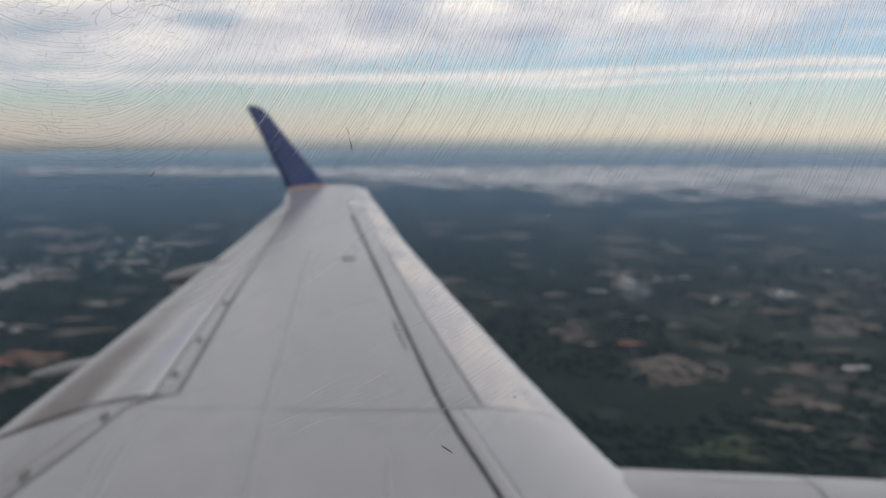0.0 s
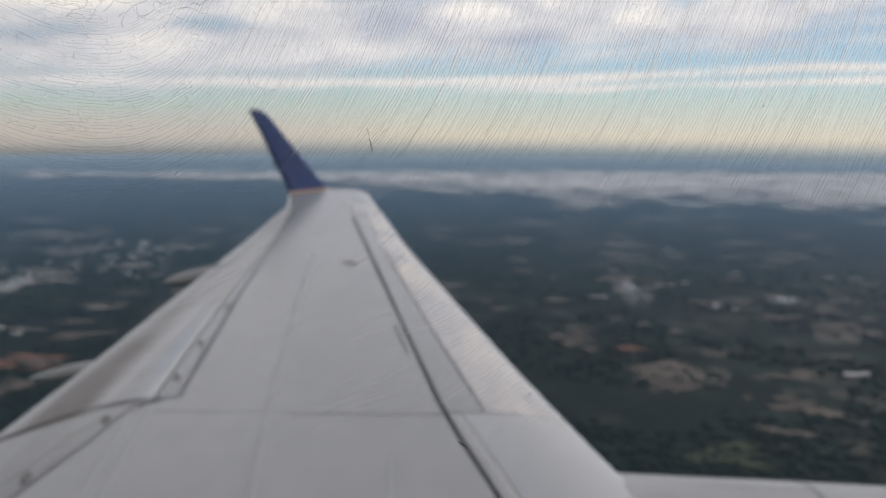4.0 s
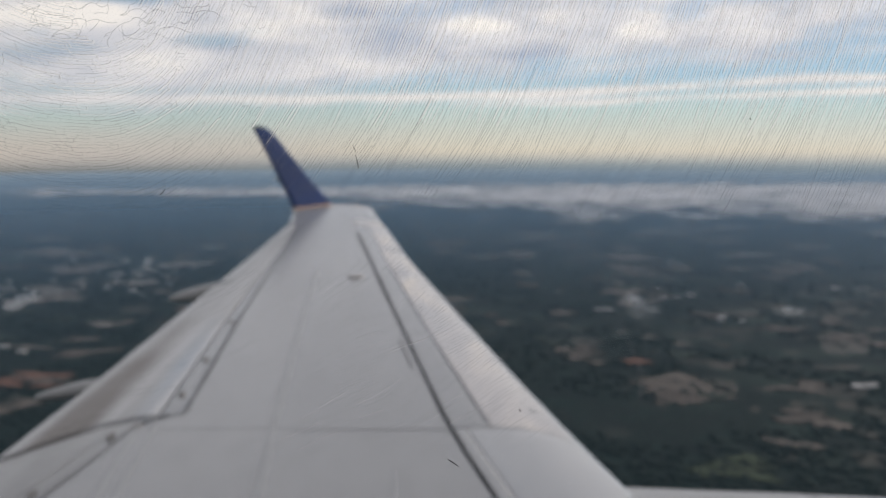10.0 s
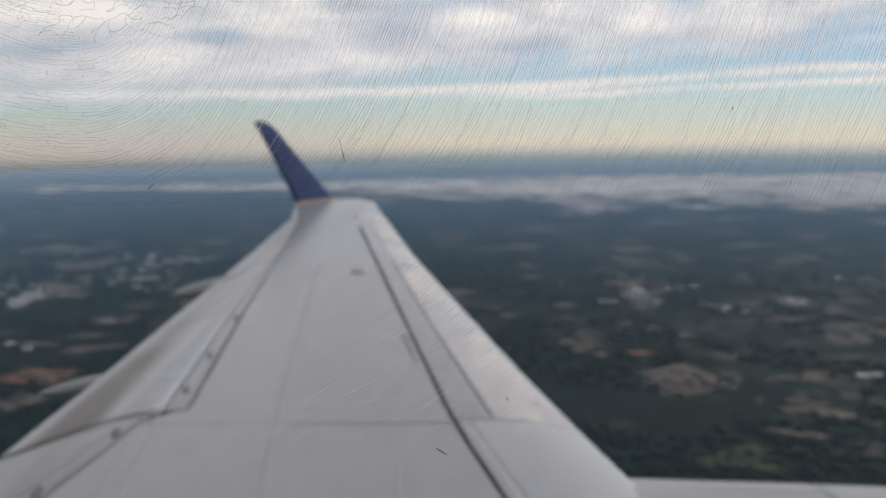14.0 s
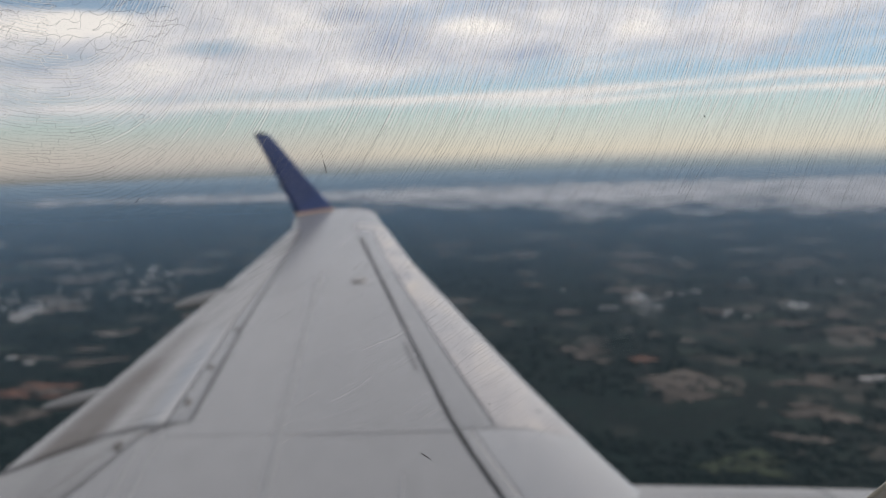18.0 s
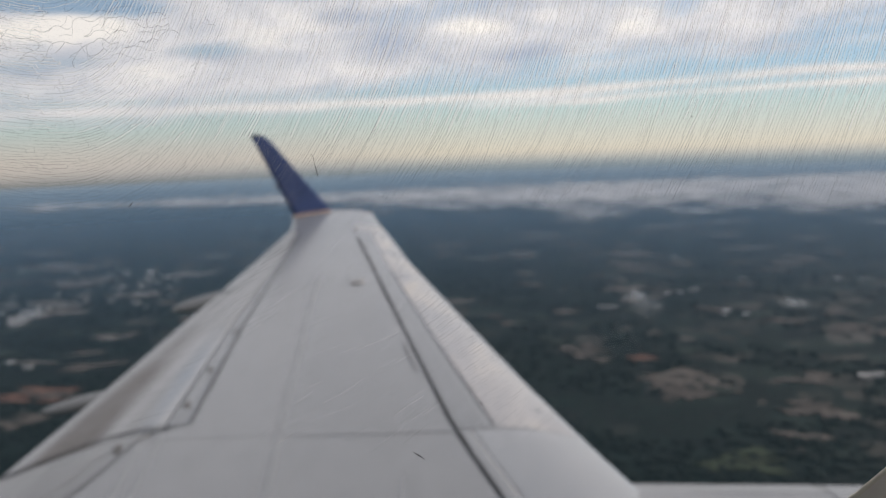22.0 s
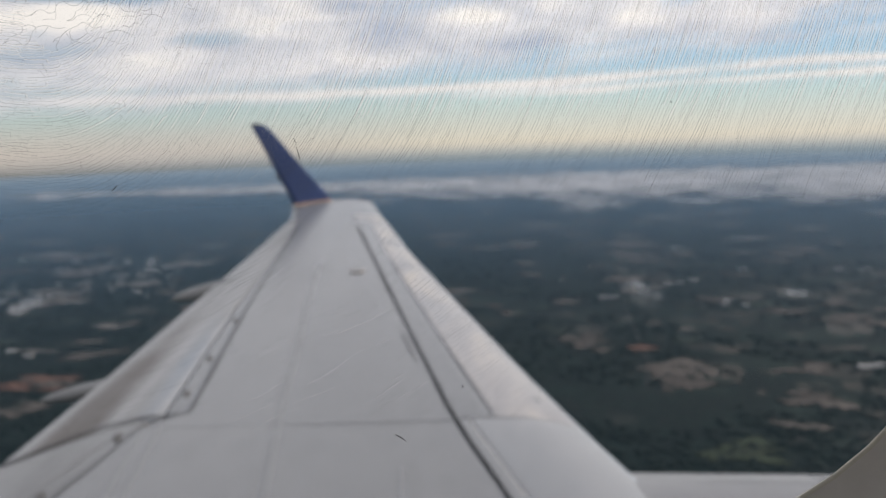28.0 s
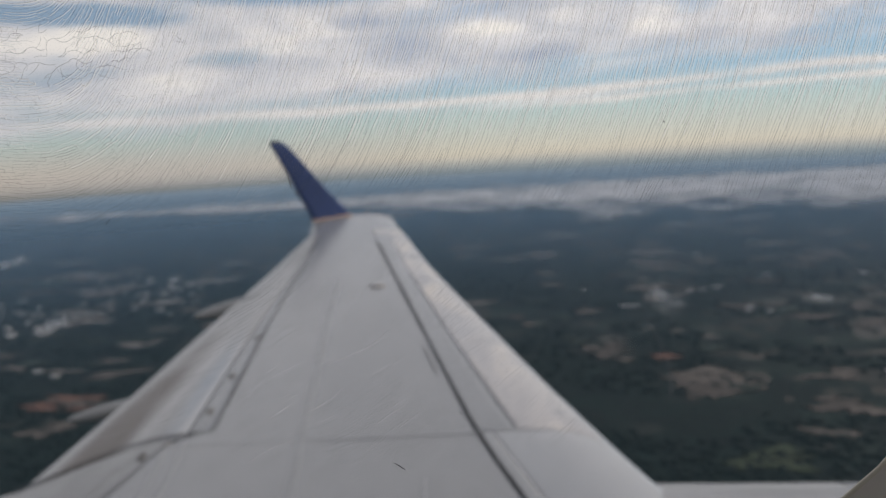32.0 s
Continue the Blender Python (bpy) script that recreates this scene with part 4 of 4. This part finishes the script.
def build_cabin():
    # sidewall with the window opening through it
    bm = bmesh.new()
    o_in = rounded(-0.142 - 0.040, 0.1266 + 0.040, 0.205 + 0.040, -0.0930 - 0.040, 0.11)
    o_out = rounded(-0.147, 0.1316, 0.21, -0.0980, 0.074)
    corners = [(0.34, -0.34), (0.34, 0.46), (-0.34, 0.46), (-0.34, -0.34)]

    def face_ring(o, y):
        q = len(o) // 4
        ring = [bm.verts.new((x, y, z)) for x, z in o]
        cs = [bm.verts.new((x, y, z)) for x, z in corners]
        for k in range(4):
            seg = ring[k * q:(k + 1) * q]
            for a, b in zip(seg, seg[1:]):
                bm.faces.new((a, b, cs[k]))
            bm.faces.new((seg[-1], ring[((k + 1) * q) % len(ring)], cs[(k + 1) % 4], cs[k]))
        return ring, cs

    r1, c1 = face_ring(o_in, 0.1005)
    o_far = rounded(-0.147 - 0.08, 0.1316 + 0.08, 0.21 + 0.08, -0.0980 - 0.08, 0.15)
    r2, c2 = face_ring(o_far, 0.215)
    for i in range(4):
        j = (i + 1) % 4
        bm.faces.new((c1[i], c1[j], c2[j], c2[i]))
    r3 = [bm.verts.new((x, 0.170, z)) for x, z in o_out]
    for i in range(len(r2)):
        j = (i + 1) % len(r2)
        bm.faces.new((r2[i], r2[j], r3[j], r3[i]))
    bmesh.ops.recalc_face_normals(bm, faces=bm.faces)
    tagged(part("wall_window_side", bm, PLASTIC), "grey plastic cabin sidewall panel with window opening", "wall", kind="structure")

    # hull: round skin outside, lining inside, open only at the window panel
    CY, CZ = -1.28, 0.06

    def tube(name, radius, mat, label, cat):
        m = bmesh.new()
        angles = [a for a in steps(-math.pi, math.pi, 96)]
        lim = [math.asin(q / 1.5) for q in (-0.38, 0.38)]
        angles = sorted(angles + lim)
        rows = []
        for x in [-3.0, -2.2, -1.4, -0.7, -0.335, 0.335, 0.7, 1.4, 2.2, 3.0]:
            rows.append([m.verts.new((x, CY + math.cos(a) * radius, CZ + math.sin(a) * radius)) for a in angles])
        for i, (r0, r1) in enumerate(zip(rows, rows[1:])):
            for k in range(len(angles) - 1):
                mid = (angles[k] + angles[k + 1]) / 2
                if i == 4 and lim[0] < mid < lim[1]:
                    continue
                m.faces.new((r0[k], r0[k + 1], r1[k + 1], r1[k]))
        bmesh.ops.remove_doubles(m, verts=m.verts, dist=0.0005)
        bmesh.ops.recalc_face_normals(m, faces=m.faces)
        tagged(part(name, m, mat, smooth=True), label, cat, kind="structure")

    tube("wall_hull", 1.5, NAC, "smooth white painted fuselage skin", "wall")
    tube("wall_lining", 1.38, PLASTIC, "plain grey curved cabin lining", "wall")

    def disc(name, x):
        m = bmesh.new()
        ends = []
        for d in (-0.02, 0.02):
            ends.append([m.verts.new((x + d, CY + math.cos(a) * 1.5, CZ + math.sin(a) * 1.5)) for a in [2 * math.pi * i / 64 for i in range(64)]])
            m.faces.new(ends[-1])
        for i in range(64):
            j = (i + 1) % 64
            m.faces.new((ends[0][i], ends[0][j], ends[1][j], ends[1][i]))
        bmesh.ops.recalc_face_normals(m, faces=m.faces)
        tagged(part(name, m, PLASTIC), "plain grey cabin partition", "wall", kind="structure")

    disc("wall_aft", -3.02)
    disc("wall_fore", 3.02)
    b = bmesh.new()
    bmesh.ops.create_cube(b, size=1.0)
    for v in b.verts:
        v.co = (v.co.x * 5.98, CY + v.co.y * 1.85, -0.98 + v.co.z * 0.05)
    tagged(part("floor", b, CARPET), "dark blue carpeted cabin floor", "floor", kind="structure")


build_cabin()
for ob in scene.objects:
    if ob.parent is None and ob.type in ("MESH", "EMPTY"):
        ob.matrix_basis = ATT @ ob.matrix_basis

# ---- land, far below ----
GZ = -150.0


def build_land():
    bm = bmesh.new()
    n = 96
    radii = [0, 150, 300, 450, 650, 900, 1300, 1800, 2500, 3400, 4400, 4950]
    c = bm.verts.new((0, 0, GZ))
    prev = None
    for r in radii[1:]:
        ring = [bm.verts.new((math.cos(2 * math.pi * i / n) * r, math.sin(2 * math.pi * i / n) * r, GZ)) for i in range(n)]
        for i in range(n):
            j = (i + 1) % n
            if prev is None:
                bm.faces.new((c, ring[i], ring[j]))
            else:
                bm.faces.new((prev[i], ring[i], ring[j], prev[j]))
        prev = ring
    tagged(part("ground", bm, GROUND), "dark green wooded land with scattered clearings far below", "ground", kind="structure")
    # flat sheet added just above the ground to imitate distance haze
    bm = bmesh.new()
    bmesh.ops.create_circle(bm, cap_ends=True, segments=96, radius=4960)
    ob = tagged(part("haze_layer", bm, HAZE), "flat sheet painted blue-grey as distance haze over the land", "haze", kind="structure")
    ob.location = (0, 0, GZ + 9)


build_land()


def build_field(x, y, w, d, mat, label, seed, turn=0.0):
    """A cleared field with a ragged outline, a low bank above the ground."""
    r = random.Random(seed)
    bm = bmesh.new()
    n = 26
    rim, top = [], []
    for i in range(n):
        a = 2 * math.pi * i / n
        k = max(0.2, 0.72 + 0.75 * noise.noise((math.cos(a) * 1.9 + seed * 3.1, math.sin(a) * 1.9, seed)) + r.uniform(-0.22, 0.22))
        rim.append(bm.verts.new((math.cos(a) * w * k, math.sin(a) * d * k, 0)))
        top.append(bm.verts.new((math.cos(a) * w * k * .97, math.sin(a) * d * k * .97, 0.5)))
    for i in range(n):
        j = (i + 1) % n
        bm.faces.new((rim[i], rim[j], top[j], top[i]))
    mid = bm.verts.new((0, 0, 0.5))
    for i in range(n):
        bm.faces.new((top[i], top[(i + 1) % n], mid))
    ob = tagged(part("field", bm, mat), label, "field", group="fields in the land below")
    ob.location = (x, y, GZ + 0.02 + 0.012 * (seed % 40))
    ob.rotation_euler = (0, 0, turn)


T_EARTH, T_CLAY, T_GRASS = "bare tan field cleared in the woods", "bare red clay clearing in the woods", "pale green pasture among the woods"
# cleared land: x, y, half width, half depth, cover, number of plots
CLEARED = [
    (152, 503, 34, 46, EARTH, 8), (103, 591, 22, 34, EARTH, 5), (203, 446, 28, 20, EARTH, 4), (140, 567, 14, 16, CLAY, 2), (228, 504, 26, 16, EARTH, 4), (86, 631, 18, 26, GRASS, 3),
    (176, 588, 16, 15, GRASS, 3), (184, 402, 18, 13, EARTH, 2), (99, 891, 15, 34, EARTH, 2), (102, 1156, 42, 34, EARTH, 4), (272, 1095, 24, 32, EARTH, 3), (390, 796, 32, 20, EARTH, 4),
    (283, 676, 28, 16, EARTH, 4), (327, 646, 18, 16, EARTH, 3), (-283, 637, 28, 14, EARTH, 3), (-260, 526, 38, 26, CLAY, 6), (-246, 470, 24, 18, EARTH, 4), (141, 372, 30, 20, PASTURE, 5),
    (-388, 843, 30, 26, EARTH, 4), (-454, 1007, 50, 34, EARTH, 5), (240, 730, 26, 22, EARTH, 3), (60, 700, 16, 22, EARTH, 2), (330, 560, 20, 14, GRASS, 3), (-330, 720, 24, 20, GRASS, 3),
    (-430, 1045, 46, 26, SAND, 3), (-412, 880, 36, 22, SAND, 2), (-372, 815, 32, 18, SAND, 2), (-330, 905, 30, 22, SAND, 2), (-384, 985, 14, 16, SAND, 1), (-325, 1060, 44, 26, SAND, 3), (-400, 765, 18, 13, SAND, 1),
    (-280, 690, 26, 14, SAND, 2), (-460, 1000, 24, 22, SAND, 1), (-330, 1250, 30, 34, SAND, 2), (-310, 612, 22, 8, SAND, 1), (-560, 1200, 40, 34, SAND, 2), (250, 1010, 26, 24, SAND, 2), (205, 795, 18, 12, SAND, 1),
]
SAY = {EARTH: T_EARTH, SAND: "pale sandy field beside a distant town", CLAY: T_CLAY, GRASS: T_GRASS, PASTURE: "bright green mown pasture beside the woods"}


def build_fields():
    r = random.Random(5)
    seed = 1
    for x, y, w, d, mat, plots in CLEARED:
        for k in range(plots):
            a = 2 * math.pi * (k + r.uniform(-.3, .3)) / plots
            off = 0.0 if k == 0 else r.uniform(0.4, 0.75)
            q = (0.62 if k == 0 else r.uniform(0.26, 0.48)) if plots > 2 else r.uniform(0.5, 0.7)
            pick = mat if r.random() < 0.8 else r.choice((EARTH, GRASS))
            build_field(x + math.cos(a) * w * off, y + math.sin(a) * d * off, w * q * r.uniform(.9, 1.4), d * q * r.uniform(.6, 1.0), pick, SAY[pick], seed, r.uniform(-.5, .5))
            seed += 1
    for i in range(230):
        y = 500 * math.exp(r.uniform(0, 1.0) ** 0.8 * 1.35)
        x = r.uniform(-0.62, 0.62) * y
        # open country comes in belts, with plain woods between
        if noise.noise((x * 0.0045, y * 0.0030, 7.0)) < -0.05:
            continue
        mat = r.choice((EARTH, EARTH, EARTH, EARTH, EARTH, GRASS, GRASS, GRASS))
        s = r.uniform(5, 15) * (y / 700) ** 0.7
        build_field(x, y, s * r.uniform(.8, 2.2), s * r.uniform(.6, 1.4), mat, SAY[mat], seed, r.uniform(-.6, .6))
        seed += 1
    for i in range(110):
        y = r.uniform(950, 2000)
        x = r.uniform(-0.62, 0.62) * y
        if noise.noise((x * 0.003, y * 0.002, 2.0)) < -0.12:
            continue
        mat = r.choice((EARTH, EARTH, EARTH, GRASS))
        build_field(x, y, r.uniform(12, 48), r.uniform(14, 42), mat, SAY[mat], seed, r.uniform(-.4, .4))
        seed += 1


build_fields()


def build_buildings():
    r = random.Random(11)
    spots = []
    for cx, cy, sx, sy, n in ((-400, 850, 60, 50, 26), (-470, 1010, 90, 70, 26), (-345, 935, 30, 40, 10), (-330, 633, 14, 14, 3), (-420, 787, 12, 16, 4), (238, 715, 12, 12, 4), (264, 506, 4, 5, 2), (330, 900, 90, 120, 6), (120, 760, 40, 60, 3)):
        for i in range(n):
            spots.append((r.gauss(cx, sx), r.gauss(cy, sy), r.choice((r.uniform(3, 7), r.uniform(6, 18))), r.uniform(2.5, 6), r.uniform(0.6, 1.3)))
    for x, y, w, d, h in spots:
        b = tagged(thing("building", (x, y, GZ)), "long low building with pale flat roof", "building", group="buildings in the land below")
        b.rotation_euler = (0, 0, r.uniform(-.5, .5))
        bm = bmesh.new()
        bmesh.ops.create_cube(bm, size=1.0)
        for v in bm.verts:
            v.co = (v.co.x * w, v.co.y * d, (v.co.z + .5) * h)
        part("wall", bm, WALLS, b)
        bm = bmesh.new()
        bmesh.ops.create_cube(bm, size=1.0)
        for v in bm.verts:
            g = 1.04 if v.co.z < 0 else 0.96
            v.co = (v.co.x * w * g, v.co.y * d * g, h + (v.co.z + .5) * 0.5)
        part("roof", bm, ROOF, b)


build_buildings()


def build_road():
    bm = bmesh.new()
    rows = []
    for i in range(60):
        u = i / 59
        y = 480 + 1300 * u
        x = 118 + 180 * u + 8 * math.sin(u * 9) + 3 * math.sin(u * 31)
        rows.append([bm.verts.new((x + dx, y, GZ + z)) for dx, z in ((-0.45, 0.0), (-0.35, 0.5), (0.35, 0.5), (0.45, 0.0))])
    grid_faces(bm, rows)
    tagged(part("road", bm, ROAD), "pale country road through the woods", "road", kind="structure")


build_road()


def build_woods():
    """Joined crowns of the nearer woods."""
    r = random.Random(3)
    ico = bmesh.new()
    bmesh.ops.create_icosphere(ico, subdivisions=1, radius=1.0)
    base = [v.co.copy() for v in ico.verts]
    tri = [[v.index for v in f.verts] for f in ico.faces]
    ico.free()
    vs, fs = [], []
    for i in range(9000):
        y = 300 * math.exp(r.uniform(0, 1.25))
        x = r.uniform(-0.65, 0.65) * y
        if noise.noise((x * 0.012, y * 0.012, 3.0)) < -0.08:
            continue
        s = r.uniform(0.8, 2.6)
        o = len(vs)
        for b in base:
            k = 1 + 0.35 * noise.noise((b.x * 2 + i, b.y * 2, b.z * 2))
            vs.append((x + b.x * s * k * 1.3, y + b.y * s * k * 1.3, GZ + max(0, b.z * s * k * 0.4 + s * 0.15)))
        fs += [[o + a for a in t] for t in tri]
    me = bpy.data.meshes.new("woods")
    me.from_pydata(vs, [], fs)
    me.materials.append(LEAF)
    tagged(new("woods", me), "dense dark green tree crowns of the woods below", "woods", kind="stuff")


build_woods()

# ---- low clouds ----


def build_puff(x, y, z, sx, sy, sz, seed):
    """A heap of soft lobes: a bulging lumpy shell that thins out at its ragged rim."""
    r = random.Random(seed * 13)
    lobes = [(r.gauss(0, 0.36), r.gauss(0, 0.30), r.uniform(0.20, 0.40), r.uniform(0.4, 0.9)) for _ in range(7)]
    bm = bmesh.new()
    lay = bm.verts.layers.float.new("cover")
    n = 40
    rows = []
    for j in range(n + 1):
        row = []
        for i in range(n + 1):
            u, v = i / n * 3 - 1.5, j / n * 3 - 1.5
            h = sum(p * math.exp(-((u - a) ** 2 + (v - b) ** 2) / (q * q)) for a, b, q, p in lobes)
            h = 1 - math.exp(-0.9 * h)
            f = noise.fractal(Vector((u * 2.2 + seed * 9, v * 2.2, seed)), 1.0, 2.0, 5)
            fade = min(1.0, 3 * max(0.0, 1 - max(abs(u), abs(v)) / 1.5))
            q = bm.verts.new((u + 0.06 * f, -h * (0.9 + 0.5 * f), v * (0.8 if v < 0 else 1.0)))
            q[lay] = 0.05 + h * 0.75 * fade + 0.16 * f * fade
            row.append(q)
        rows.append(row)
    grid_faces(bm, rows)
    ob = tagged(part("cloud", bm, PUFF, smooth=True), "small ragged white cloud drifting over the land", "cloud", group="small clouds over the land")
    ob.location, ob.scale, ob.rotation_euler = (x, y, z), (sx, sy, sz), (r.uniform(-.3, -.1), 0, math.atan2(-x, y) + r.uniform(-.3, .3))


for i, (x, y, z, sx, sy, sz) in enumerate((
        (150, 640, -126, 30, 16, 17), (-340, 655, -124, 27, 14, 15), (-300, 830, -122, 27, 15, 16),
        (268, 640, -127, 26, 14, 9), (-600, 1100, -120, 44, 24, 20))):
    build_puff(x, y, z, sx, sy, sz, i + 1)


def build_bank():
    bm = bmesh.new()
    lay = bm.verts.layers.float.new("cover")
    nx, ny = 120, 60
    rows = []
    for j in range(ny + 1):
        v = j / ny
        y = 1050 * (3700 / 1050) ** v
        row = []
        for i in range(nx + 1):
            u = i / nx * 2 - 1
            x = u * 0.75 * y
            z = -136 + 2.0 * noise.fractal(Vector((x * .004, y * .003, 0)), 1.0, 2.0, 5)
            q = bm.verts.new((x, y, z))
            near = 1960 - 600 * max(-0.3, min(1.0, u * 1.1)) + 250 * noise.fractal(Vector((x * .0055, y * .0022, 0)), 1.0, 2.0, 5)
            c = min(1.0, max(-1.0, (y - near) / 420)) * 0.27
            far = 2600 + 150 * u
            if y > far:
                c -= (y - far) / 1500
            if u < 0.1:
                c -= 0.30 * (0.1 - u)
            q[lay] = 0.5 + c
            row.append(q)
        rows.append(row)
    grid_faces(bm, rows)
    tagged(part("cloud_bank", bm, BANK, smooth=True), "broken pale cloud bank along the horizon", "cloud bank", kind="structure")


build_bank()
